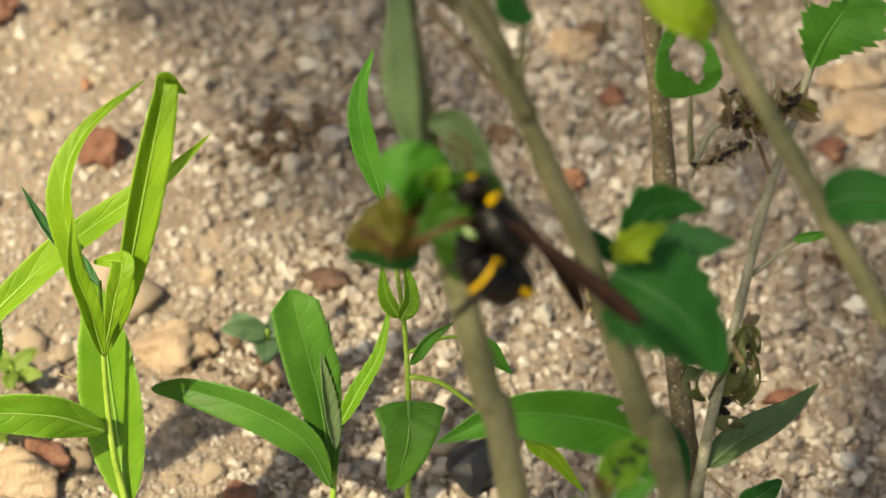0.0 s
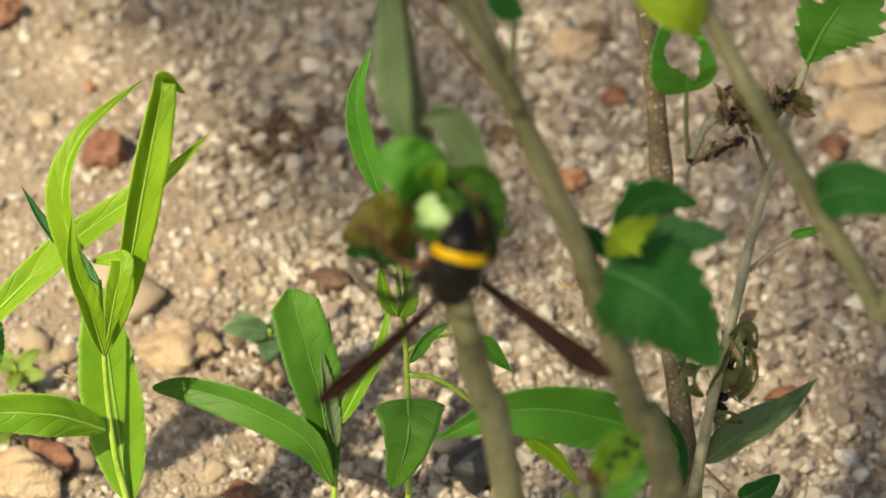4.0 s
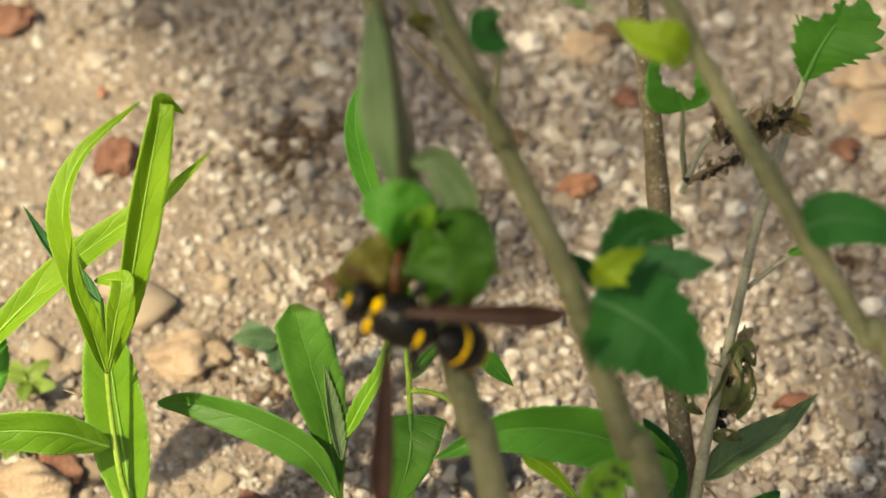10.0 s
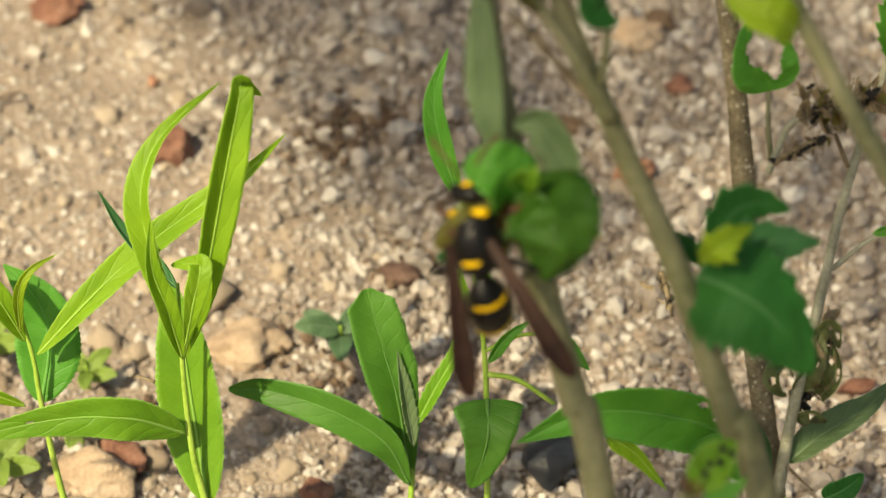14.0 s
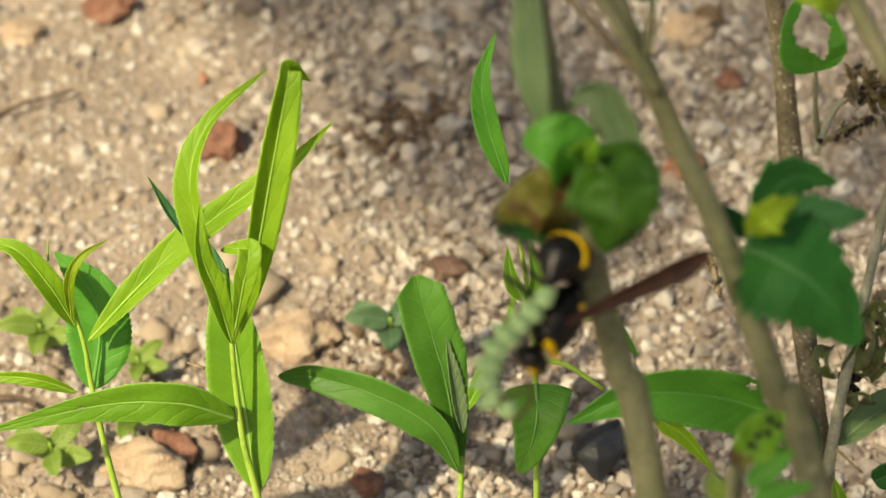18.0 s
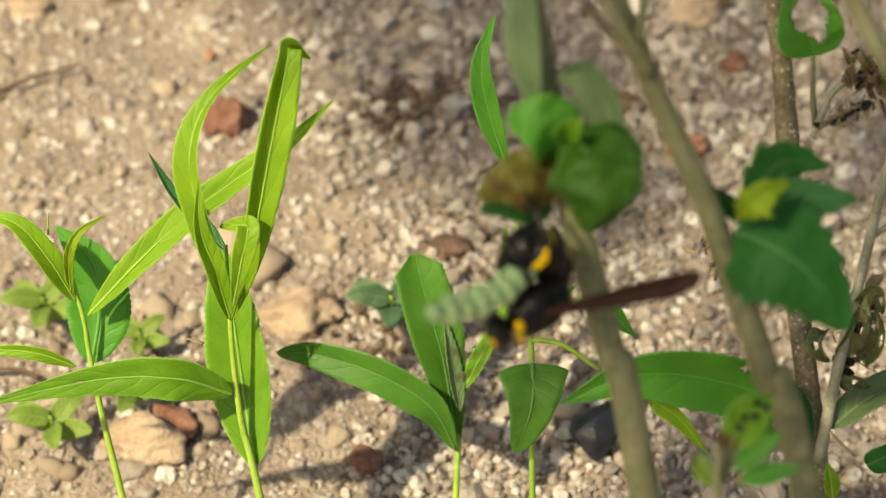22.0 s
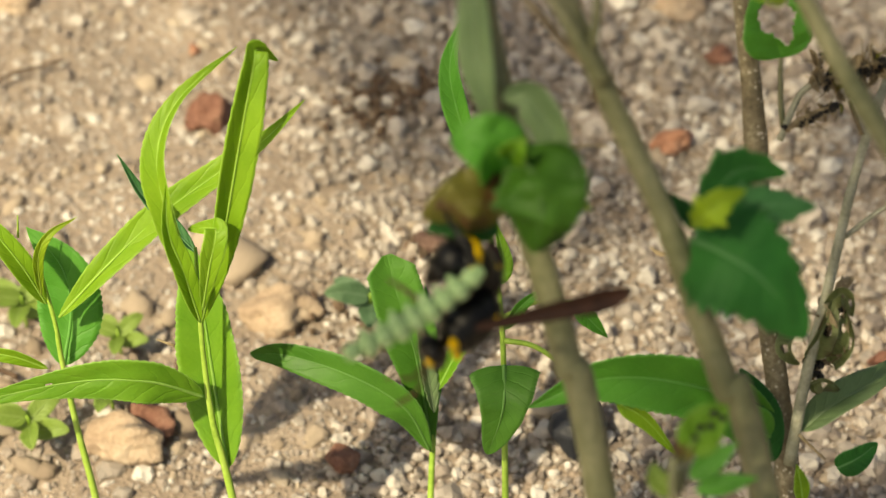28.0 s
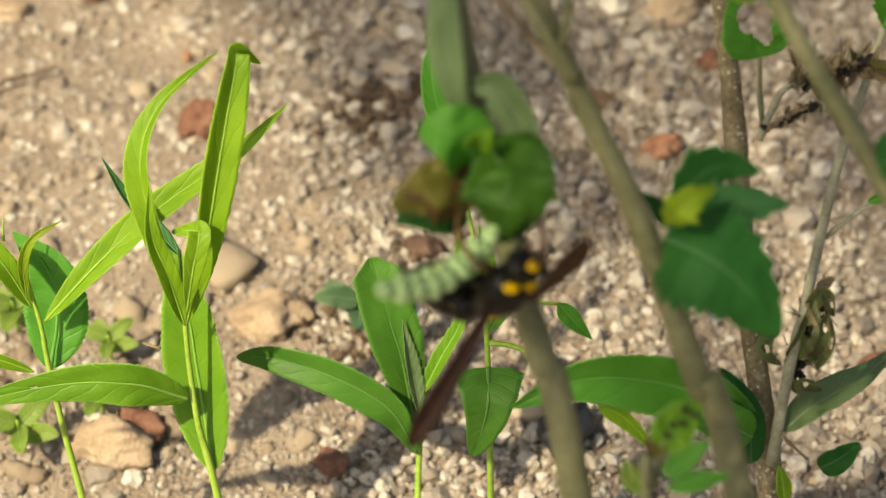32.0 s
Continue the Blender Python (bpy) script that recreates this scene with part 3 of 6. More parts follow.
def make_crumbs():
    """Dark crumbs of soil and rotted leaf in a few loose patches; one stands in for a leaf's shadow."""
    rng = random.Random(8)
    bm = bmesh.new()
    # the fourth patch, left of the seedling, darkens where a soft leaf shadow falls
    for (cx, cy, cz), sx, sy, count in (((-0.0235, 0.0351, 0.0000), 0.0065, 0.0034, 190), ((-0.0306, 0.0265, 0.0000), 0.0040, 0.0030, 35), ((-0.0183, -0.0057, 0.0000), 0.0035, 0.0040, 40), ((-0.0313, -0.0253, 0.0000), 0.0045, 0.0050, 40), ((0.0722, 0.0026, 0.0000), 0.0030, 0.0020, 20), ((-0.0631, -0.0446, 0.0000), 0.0040, 0.0045, 30)):
        for _ in range(count):
            x, y = cx + rng.gauss(0, sx), cy + rng.gauss(0, sy)
            r = rng.uniform(0.0005, 0.0013)
            m = pose(x, y, ground_height(x, y) + r * rng.uniform(0.2, 0.9), rng.uniform(0, 180), rng.uniform(0, 180), rng.uniform(0, 360)) @ Matrix.Diagonal((r, r * rng.uniform(0.4, 1), r * rng.uniform(0.3, 0.7), 1))
            bmesh.ops.create_icosphere(bm, subdivisions=1, radius=1.0, matrix=m)
    for v in bm.verts:
        v.co += Vector((noise.noise(v.co * 1900), noise.noise(v.co * 1900 + Vector((3, 0, 0))), noise.noise(v.co * 1900 + Vector((0, 5, 0))))) * 0.00022
    me = bpy.data.meshes.new("soil_crumbs")
    bm.to_mesh(me)
    bm.free()
    me.materials.append(LITTER)
    tagged(new("soil_crumbs", me), "dark brown crumbs of soil and rotted leaves, one patch laid for a leaf's shadow", "soil", kind="stuff")


make_crumbs()

# ---- plants with long toothed leaves ----
A = root("leafy_weed", (-0.0411, -0.0951, 0.0000), "bright green weed with long toothed upright leaves", "plant", "sunlit weeds")
stem(A, [ORIGIN[A], (-0.0460, -0.0835, 0.0289), (-0.0478, -0.0800, 0.0377), (-0.0486, -0.0762, 0.0472), (-0.0488, -0.0735, 0.0540), (-0.0489, -0.0695, 0.0639)], 1.35, STEM_GREEN, tip=0.5, nodes=(0.75, 0.86))
leaf(A, [(-0.0460, -0.0823, 0.0298), (-0.0481, -0.0736, 0.0418), (-0.0495, -0.0677, 0.0515), (-0.0521, -0.0615, 0.0594)], 11.2, LEAF_FRESH, face=-10, fold=16, shape="lance", label="broad bright green leaf behind the stem")
leaf(A, [(-0.0488, -0.0741, 0.0525), (-0.0448, -0.0716, 0.0660), (-0.0414, -0.0667, 0.0811), (-0.0390, -0.0616, 0.0913), (-0.0385, -0.0591, 0.0925), (-0.0362, -0.0560, 0.0877)], 5.8, LEAF_BRIGHT, face=25, fold=28, shape="sword", label="tall upright leaf with a curled tip")
leaf(A, [(-0.0489, -0.0735, 0.0588), (-0.0519, -0.0707, 0.0708), (-0.0530, -0.0672, 0.0796), (-0.0501, -0.0619, 0.0854), (-0.0420, -0.0552, 0.0896)], 5.6, LEAF_BRIGHT, face=-30, fold=28, shape="lance", label="arching narrow leaf")
leaf(A, [(-0.0494, -0.0670, 0.0603), (-0.0534, -0.0640, 0.0631), (-0.0575, -0.0607, 0.0662), (-0.0606, -0.0584, 0.0719)], 3.2, LEAF_BLUE, face=40, fold=25, label="narrow leaf with its shade put into a bluish green")
leaf(A, [(-0.0484, -0.0760, 0.0551), (-0.0502, -0.0743, 0.0642), (-0.0518, -0.0728, 0.0706), (-0.0517, -0.0700, 0.0776)], 4.2, LEAF_BRIGHT, face=20, fold=32, label="young folded leaf")
leaf(A, [(-0.0478, -0.0759, 0.0577), (-0.0460, -0.0754, 0.0664), (-0.0449, -0.0737, 0.0709), (-0.0458, -0.0719, 0.0703), (-0.0494, -0.0706, 0.0687)], 3.6, LEAF_BRIGHT, face=10, fold=20, shape="strap", label="small curled young leaf with a brown tip")
leaf(A, [(-0.0489, -0.0791, 0.0424), (-0.0565, -0.0815, 0.0484), (-0.0677, -0.0829, 0.0495), (-0.0847, -0.0857, 0.0471)], 7.4, LEAF_FRESH, face=-18, fold=8, holes=((0.72, 0.1, 0.012, 0.11),), label="level bright green leaf with toothed edges")
stem(A, [(-0.0536, -0.0713, 0.0449), (-0.0565, -0.0696, 0.0444)], 0.5, DRY, "stalk", tip=0.3, n=5)

O = root("leafy_weed", (-0.0646, -0.0894, 0.0000), "bright green weed with long leaves beside its neighbour", "plant", "sunlit weeds")
stem(O, [ORIGIN[O], (-0.0671, -0.0814, 0.0199), (-0.0693, -0.0764, 0.0326), (-0.0708, -0.0721, 0.0432), (-0.0713, -0.0700, 0.0484), (-0.0730, -0.0666, 0.0570)], 1.3, STEM_GREEN, tip=0.5, nodes=(0.7, 0.85))
leaf(O, [(-0.0709, -0.0713, 0.0404), (-0.0697, -0.0659, 0.0466), (-0.0710, -0.0618, 0.0521), (-0.0762, -0.0580, 0.0565)], 11.0, LEAF_MID, fold=8, label="broad darker leaf behind the stem")
leaf(O, [(-0.0706, -0.0697, 0.0493), (-0.0629, -0.0658, 0.0565), (-0.0551, -0.0592, 0.0606), (-0.0464, -0.0537, 0.0643), (-0.0399, -0.0519, 0.0688), (-0.0338, -0.0495, 0.0745)], 5.6, LEAF_BRIGHT, face=-15, fold=18, label="very long narrow leaf reaching to its neighbour")
leaf(O, [(-0.0720, -0.0702, 0.0528), (-0.0752, -0.0691, 0.0606), (-0.0796, -0.0670, 0.0657), (-0.0853, -0.0652, 0.0654)], 4.4, LEAF_BRIGHT, face=15, fold=22)
leaf(O, [(-0.0724, -0.0704, 0.0548), (-0.0720, -0.0696, 0.0617), (-0.0700, -0.0682, 0.0653), (-0.0662, -0.0658, 0.0664)], 2.0, LEAF_YELLOW, face=20, fold=25)
leaf(O, [(-0.0730, -0.0728, 0.0414), (-0.0781, -0.0734, 0.0448), (-0.0844, -0.0732, 0.0453), (-0.0909, -0.0723, 0.0427)], 2.6, LEAF_BRIGHT, face=-20, fold=15)
stem(O, [(-0.0757, -0.0649, 0.0613), (-0.0755, -0.0636, 0.0645)], 0.4, STEM_GREEN, "bristle", tip=0.2, n=4)

Q = root("leafy_weed", (-0.0167, -0.0848, 0.0000), "green weed with an upright leaf and an arching leaf", "plant", "weeds in the middle")
stem(Q, [ORIGIN[Q], (-0.0161, -0.0748, 0.0167), (-0.0156, -0.0700, 0.0246), (-0.0152, -0.0668, 0.0301), (-0.0149, -0.0644, 0.0340)], 1.2, STEM_GREEN, tip=0.6)
leaf(Q, [(-0.0159, -0.0718, 0.0216), (-0.0178, -0.0662, 0.0347), (-0.0204, -0.0619, 0.0439), (-0.0224, -0.0576, 0.0504)], 8.6, LEAF_DEEP, face=6, fold=14, shape="blunt", label="upright green leaf with its tip bent back", teeth=0.025)
leaf(Q, [(-0.0161, -0.0725, 0.0224), (-0.0199, -0.0715, 0.0314), (-0.0280, -0.0696, 0.0365), (-0.0375, -0.0667, 0.0377), (-0.0437, -0.0645, 0.0357)], 5.9, LEAF_DEEP, face=-14, fold=16, shape="strap", label="arching strap-shaped leaf")
leaf(Q, [(-0.0154, -0.0699, 0.0285), (-0.0167, -0.0664, 0.0362), (-0.0178, -0.0635, 0.0431)], 3.4, LEAF_FADE, face=30, fold=30, teeth=0.12, tooth_n=11, label="pale green leaf rolled at its bumpy edge")
leaf(Q, [(-0.0149, -0.0681, 0.0316), (-0.0122, -0.0660, 0.0369), (-0.0089, -0.0628, 0.0423), (-0.0072, -0.0578, 0.0488)], 3.3, LEAF_FRESH, face=-20, fold=25, teeth=0.10, tooth_n=14)
leaf(Q, [(-0.0155, -0.0682, 0.0277), (-0.0160, -0.0635, 0.0317), (-0.0169, -0.0552, 0.0419)], 3.2, LEAF_MID, face=20, fold=25)

M = root("leafy_weed", (-0.0042, -0.0980, 0.0000), "slender green weed with a drooping heart-shaped leaf", "plant", "weeds in the middle")
stem(M, [ORIGIN[M], (-0.0044, -0.0841, 0.0278), (-0.0045, -0.0768, 0.0425), (-0.0049, -0.0720, 0.0520), (-0.0061, -0.0673, 0.0613), (-0.0081, -0.0627, 0.0705)], 1.15, STEM_GREEN, tip=0.6)
leaf(M, [(-0.0045, -0.0767, 0.0468), (-0.0044, -0.0816, 0.0453), (-0.0052, -0.0835, 0.0414), (-0.0070, -0.0843, 0.0357)], 11.8, LEAF_DEEP, fold=8, shape="heart", teeth=0.02, label="drooping broad leaf with notched edge")
leaf(M, [(-0.0085, -0.0616, 0.0728), (-0.0111, -0.0586, 0.0810), (-0.0120, -0.0556, 0.0869), (-0.0100, -0.0516, 0.0928)], 4.4, LEAF_MID, face=-15, fold=20, label="upright narrow leaf")
leaf(M, [(-0.0043, -0.0742, 0.0519), (-0.0017, -0.0731, 0.0561), (0.0020, -0.0719, 0.0586)], 2.4, LEAF_MID, face=25, fold=25)
leaf(M, [(-0.0058, -0.0718, 0.0588), (-0.0045, -0.0709, 0.0626), (-0.0056, -0.0683, 0.0680)], 3.4, LEAF_FRESH, face=20, fold=28)
leaf(M, [(0.0058, -0.0681, 0.0514), (0.0080, -0.0693, 0.0490), (0.0108, -0.0707, 0.0463)], 3.4, LEAF_MID, face=10, fold=15)
leaf(M, [(-0.0060, -0.0716, 0.0590), (-0.0079, -0.0706, 0.0626), (-0.0086, -0.0688, 0.0672)], 3.2, LEAF_FRESH, face=-20, fold=28)
stem(M, [(-0.0049, -0.0720, 0.0520), (0.0006, -0.0694, 0.0527), (0.0060, -0.0682, 0.0513)], 0.7, STEM_GREEN, "stalk", tip=0.5, n=8)
stem(M, [(-0.0045, -0.0736, 0.0488), (0.0000, -0.0740, 0.0480), (0.0054, -0.0757, 0.0446)], 0.9, STEM_GREEN, "branch", tip=0.7, n=8)

# ---- the eaten woody weed behind ----
R = root("woody_weed", (0.0392, -0.1268, 0.0000), "woody weed with speckled brown stem and insect-eaten leaves", "plant")
stem(R, [ORIGIN[R], (0.0352, -0.0981, 0.0480), (0.0337, -0.0921, 0.0579), (0.0319, -0.0855, 0.0690), (0.0300, -0.0752, 0.0860), (0.0284, -0.0673, 0.0993), (0.0262, -0.0591, 0.1129), (0.0236, -0.0495, 0.1290)], 3.6, BARK, tip=2.5, n=46, nodes=(0.44, 0.6), label="speckled brown woody stem")
stem(R, [(0.0353, -0.0985, 0.0509), (0.0369, -0.0933, 0.0615), (0.0398, -0.0856, 0.0725), (0.0436, -0.0747, 0.0851), (0.0481, -0.0643, 0.0929), (0.0507, -0.0581, 0.0974)], 1.8, STEM_GREY, "branch", tip=1.0, n=40, label="thin pale grey-green side branch")
stem(R, [(0.0421, -0.0805, 0.0773), (0.0483, -0.0767, 0.0798), (0.0563, -0.0741, 0.0804)], 0.75, STEM_GREY, "branch", tip=0.5, n=8)
stem(R, [(0.0442, -0.0717, 0.0881), (0.0423, -0.0693, 0.0921)], 0.7, DRY, "branch", tip=0.5, n=5)
leaf(R, [(0.0476, -0.0779, 0.0815), (0.0501, -0.0783, 0.0828), (0.0537, -0.0774, 0.0825)], 1.8, LEAF_MID, face=20, fold=20)
leaf(R, [(0.0502, -0.0596, 0.0968), (0.0517, -0.0590, 0.1016), (0.0540, -0.0570, 0.1050), (0.0557, -0.0548, 0.1086)], 13.0, LEAF_MID, face=8, fold=14, shape="fan", teeth=0.12, tooth_n=9, holes=((0.86, -0.75, 0.34, 0.55), (0.98, 0.1, 0.12, 0.3)), label="lobed green leaf with eaten edge")
stem(R, [(0.0332, -0.0741, 0.0917), (0.0327, -0.0719, 0.0954), (0.0326, -0.0692, 0.0998)], 0.9, STEM_FORE, "stalk", tip=0.6, n=6)
leaf(R, [(0.0326, -0.0693, 0.0998), (0.0319, -0.0683, 0.1032), (0.0313, -0.0664, 0.1065), (0.0313, -0.0637, 0.1091)], 9.2, LEAF_MID, fold=10, shape="ovate", holes=((0.58, 0.05, 0.30, 0.55), (0.98, 0.2, 0.12, 0.9), (0.35, 0.25, 0.2, 0.22)), rib=False, label="green leaf eaten out to a ring")
# paler green than its neighbours: this leaf's lit face is put into the colour
leaf(R, [(0.0368, -0.0960, 0.0550), (0.0412, -0.0934, 0.0576), (0.0481, -0.0881, 0.0573), (0.0535, -0.0830, 0.0584)], 6.0, LEAF_FADE, face=-25, fold=30)
leaf(R, [(0.0419, -0.0988, 0.0504), (0.0445, -0.0987, 0.0524), (0.0473, -0.0969, 0.0536)], 4.0, LEAF_DARK, face=10, fold=12, shape="ovate")
leaf(R, [(0.0329, -0.0958, 0.0573), (0.0219, -0.0954, 0.0635), (0.0095, -0.0962, 0.0659), (-0.0010, -0.0984, 0.0623)], 10.4, LEAF_MID, face=-22, fold=16, holes=((0.22, 0.4, 0.02, 0.12), (0.3, 0.7, 0.02, 0.1)), label="large green leaf with pale veins and small holes")
leaf(R, [(0.0112, -0.0966, 0.0615), (0.0152, -0.0972, 0.0587), (0.0199, -0.0987, 0.0524)], 3.4, LEAF_BRIGHT, face=30, fold=25)
leaf(R, [(0.0322, -0.0990, 0.0574), (0.0271, -0.1004, 0.0625), (0.0223, -0.1013, 0.0646)], 6.0, LEAF_MID, fold=10, shape="ovate", holes=((0.5, 0.3, 0.06, 0.16), (0.7, -0.4, 0.05, 0.14), (0.35, -0.3, 0.04, 0.12)), label="green leaf with small round holes")
leaf(R, [(0.0324, -0.0991, 0.0518), (0.0316, -0.0959, 0.0589), (0.0280, -0.0927, 0.0642)], 4.6, LEAF_DARK, face=20, fold=12, shape="ovate", label="leaf beside the stem with its shade put into a dark green")
leaf(R, [(0.0370, -0.1032, 0.0484), (0.0365, -0.1024, 0.0516), (0.0359, -0.1011, 0.0539)], 2.6, LEAF_BRIGHT, face=10, fold=15)
stem(R, [(0.0363, -0.0976, 0.0561), (0.0381, -0.0985, 0.0545), (0.0400, -0.0994, 0.0530)], 0.5, DRY, "twig", tip=0.3, n=5)


def frass_clump(name, a, b, count, spread, seed, label, scrap=1.0):
    """A dried-up flower head: crumpled scraps, bristles and black droppings along a short stalk."""
    rng = random.Random(seed)
    a, b = Vector(a), Vector(b)
    st = stem(R, [a, a.lerp(b, 0.5) + Vector((0, 0, 0.0006)), b], 0.9, DRY, name, tip=0.5, n=8, label=label)
    for k in range(count):
        u = rng.uniform(0.04, 1)
        kind = rng.random()
        tight = 0.5 if kind > 0.55 else 1.0
        p = a.lerp(b, u) + Vector([rng.gauss(0, spread * tight) for _ in range(3)])
        d = Vector([rng.gauss(0, 1) for _ in range(3)]).normalized() * rng.uniform(0.0012, 0.0030)
        if kind < 0.27:
            d *= scrap
            leaf(st, [p, p + d * 0.5 + Vector((0, 0, rng.uniform(-.0008, .0008))), p + d], rng.uniform(1.0, 2.2) * scrap, DRY if rng.random() < 0.85 else LEAF_OLD, face=rng.uniform(-80, 80), fold=rng.uniform(20, 60), rib=False, name="scrap", n=8)
        elif kind < 0.55:
            stem(st, [p, p + d * 0.6, p + d * 1.3 + Vector((0, 0, 0.0006))], 0.26, DRY, "bristle", tip=0.12, n=4)
        else:
            bm = bmesh.new()
            bmesh.ops.create_icosphere(bm, subdivisions=1, radius=rng.uniform(0.00034, 0.00062), matrix=Matrix.Translation(p - ORIGIN[R]))
            for v in bm.verts:
                v.co += Vector([rng.uniform(-.0001, .0001) for _ in range(3)])
            me = bpy.data.meshes.new("dropping")
            bm.to_mesh(me)
            bm.free()
            part("dropping", me, FRASS, st)


stem(R, [(0.0326, -0.0762, 0.0912), (0.0353, -0.0719, 0.0956), (0.0381, -0.0707, 0.0969)], 1.0, STEM_GREY, "stalk", tip=0.8, n=10)
frass_clump("seed_head", (0.0376, -0.0708, 0.0967), (0.0476, -0.0687, 0.0987), 190, 0.0008, 5, "dried tan flower head with black droppings", 1.25)
frass_clump("seed_head", (0.0332, -0.0753, 0.0922), (0.0404, -0.0728, 0.0947), 60, 0.0004, 9, "thin stalk lined with black droppings", 0.7)
frass_clump("seed_head", (0.0366, -0.0712, 0.0962), (0.0388, -0.0678, 0.0998), 14, 0.0004, 11, "thin dry bristly bract", 1.2)
frass_clump("seed_head", (0.0381, -0.0915, 0.0607), (0.0418, -0.0855, 0.0708), 90, 0.0013, 6, "withered pods eaten by insects", 1.5)
for k, (a, b, c, w, f) in enumerate([
    ((0.0375, -0.0905, 0.0642), (0.0392, -0.0898, 0.0691), (0.0404, -0.0871, 0.0719), 5.0, 20), ((0.0409, -0.0911, 0.0632), (0.0426, -0.0908, 0.0674), (0.0423, -0.0872, 0.0698), 4.6, -30),
    ((0.0355, -0.0882, 0.0663), (0.0346, -0.0906, 0.0660), (0.0363, -0.0905, 0.0625), 3.8, 40), ((0.0398, -0.0868, 0.0705), (0.0417, -0.0873, 0.0733), (0.0433, -0.0876, 0.0691), 3.2, 10), ((0.0375, -0.0926, 0.0608), (0.0397, -0.0930, 0.0619), (0.0419, -0.0930, 0.0601), 3.2, 30),
]):
    leaf(R, [a, b, c], w, LEAF_WITHER, face=f, fold=45, shape="ovate", holes=((0.5, 0.3, 0.1, 0.3), (0.75, -0.4, 0.08, 0.3)), name="withered_leaf", label="olive withered leaf curled and eaten" if not k else "", n=18)
frass_clump("seed_head", (0.0188, -0.0806, 0.0771), (0.0205, -0.0838, 0.0717), 16, 0.0006, 7, "shrivelled brown bud remains")

# ---- the plants close to the camera ----
F = root("tall_weed", (0.0264, -0.1940, 0.0000), "grey-green weed stem with a tuft of curled leaves", "plant", "near weeds")
stem(F, [ORIGIN[F], (0.0075, -0.1373, 0.0945), (0.0039, -0.1300, 0.1067), (0.0010, -0.1245, 0.1158), (-0.0014, -0.1202, 0.1231), (-0.0034, -0.1148, 0.1319), (-0.0051, -0.1103, 0.1395), (-0.0068, -0.1051, 0.1481), (-0.0100, -0.0967, 0.1622)], 4.0, STEM_FORE, tip=2.6, n=90)
leaf(F, [(-0.0068, -0.1078, 0.1500), (-0.0064, -0.1142, 0.1410), (-0.0056, -0.1170, 0.1365), (-0.0040, -0.1190, 0.1313)], 4.6, LEAF_FADE, face=15, fold=14, label="pale leaf pressed along the stem")
tuft = stem(F, [(-0.0030, -0.1160, 0.1300), (-0.0030, -0.1190, 0.1296), (-0.0034, -0.1222, 0.1270)], 1.6, STEM_PALE, "tuft_stalk", tip=1.2, n=8, label="short pale stalk that bears the leaf tuft")
leaf(tuft, [(-0.0025, -0.1206, 0.1280), (-0.0042, -0.1216, 0.1324), (-0.0064, -0.1217, 0.1342), (-0.0092, -0.1204, 0.1330)], 7.8, LEAF_MID, face=10, fold=10, shape="ovate", label="green leaf of the tuft", teeth=0.06, tooth_n=12, wave=0.12)
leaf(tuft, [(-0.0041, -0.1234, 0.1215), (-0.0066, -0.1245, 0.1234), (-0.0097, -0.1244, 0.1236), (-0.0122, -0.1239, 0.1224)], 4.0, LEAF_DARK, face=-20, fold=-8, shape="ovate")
leaf(tuft, [(-0.0022, -0.1191, 0.1305), (0.0002, -0.1253, 0.1314), (0.0006, -0.1282, 0.1283), (-0.0002, -0.1274, 0.1224)], 11.4, LEAF_TUFT, fold=-14, shape="ovate", teeth=0.05, tooth_n=14, wave=0.14, label="rounded dark green leaf cupped downwards, darkened in colour for shade")
leaf(tuft, [(-0.0034, -0.1237, 0.1247), (-0.0062, -0.1250, 0.1278), (-0.0090, -0.1257, 0.1282), (-0.0124, -0.1251, 0.1256)], 7.6, LEAF_OLD, face=-8, fold=-10, shape="ovate", teeth=0.08, tooth_n=11, wave=0.16, label="yellowing leaf with brown blotches curled down")
leaf(tuft, [(-0.0036, -0.1162, 0.1354), (-0.0009, -0.1162, 0.1358), (0.0014, -0.1178, 0.1333), (0.0030, -0.1199, 0.1291), (0.0040, -0.1209, 0.1255)], 5.0, LEAF_FADE, face=20, fold=25, shape="strap", label="pale green leaf hanging in a curl", wave=0.1)
leaf(tuft, [(0.0025, -0.1215, 0.1227), (0.0043, -0.1208, 0.1241), (0.0065, -0.1212, 0.1230)], 3.0, LEAF_YELLOW, face=10, fold=15)
leaf(tuft, [(-0.0030, -0.1200, 0.1290), (-0.0022, -0.1225, 0.1335), (-0.0010, -0.1232, 0.1360)], 3.8, LEAF_FRESH, face=10, fold=22, wave=0.1)
stem(tuft, [(-0.0038, -0.1145, 0.1326), (-0.0025, -0.1145, 0.1343), (-0.0006, -0.1153, 0.1350)], 0.8, STEM_PALE, "stalk", tip=0.6, n=6)

H = root("tall_weed", (0.0515, -0.1940, 0.0000), "grey-green weed stem with a broad lobed dark leaf", "plant", "near weeds")
stem(H, [ORIGIN[H], (0.0262, -0.1373, 0.0946), (0.0221, -0.1317, 0.1039), (0.0180, -0.1258, 0.1136), (0.0146, -0.1211, 0.1215), (0.0103, -0.1164, 0.1293), (0.0070, -0.1138, 0.1363), (0.0039, -0.1112, 0.1435), (0.0010, -0.1086, 0.1498), (-0.0020, -0.1058, 0.1565), (-0.0052, -0.1028, 0.1636)], 3.9, STEM_FORE, tip=1.7, n=90)
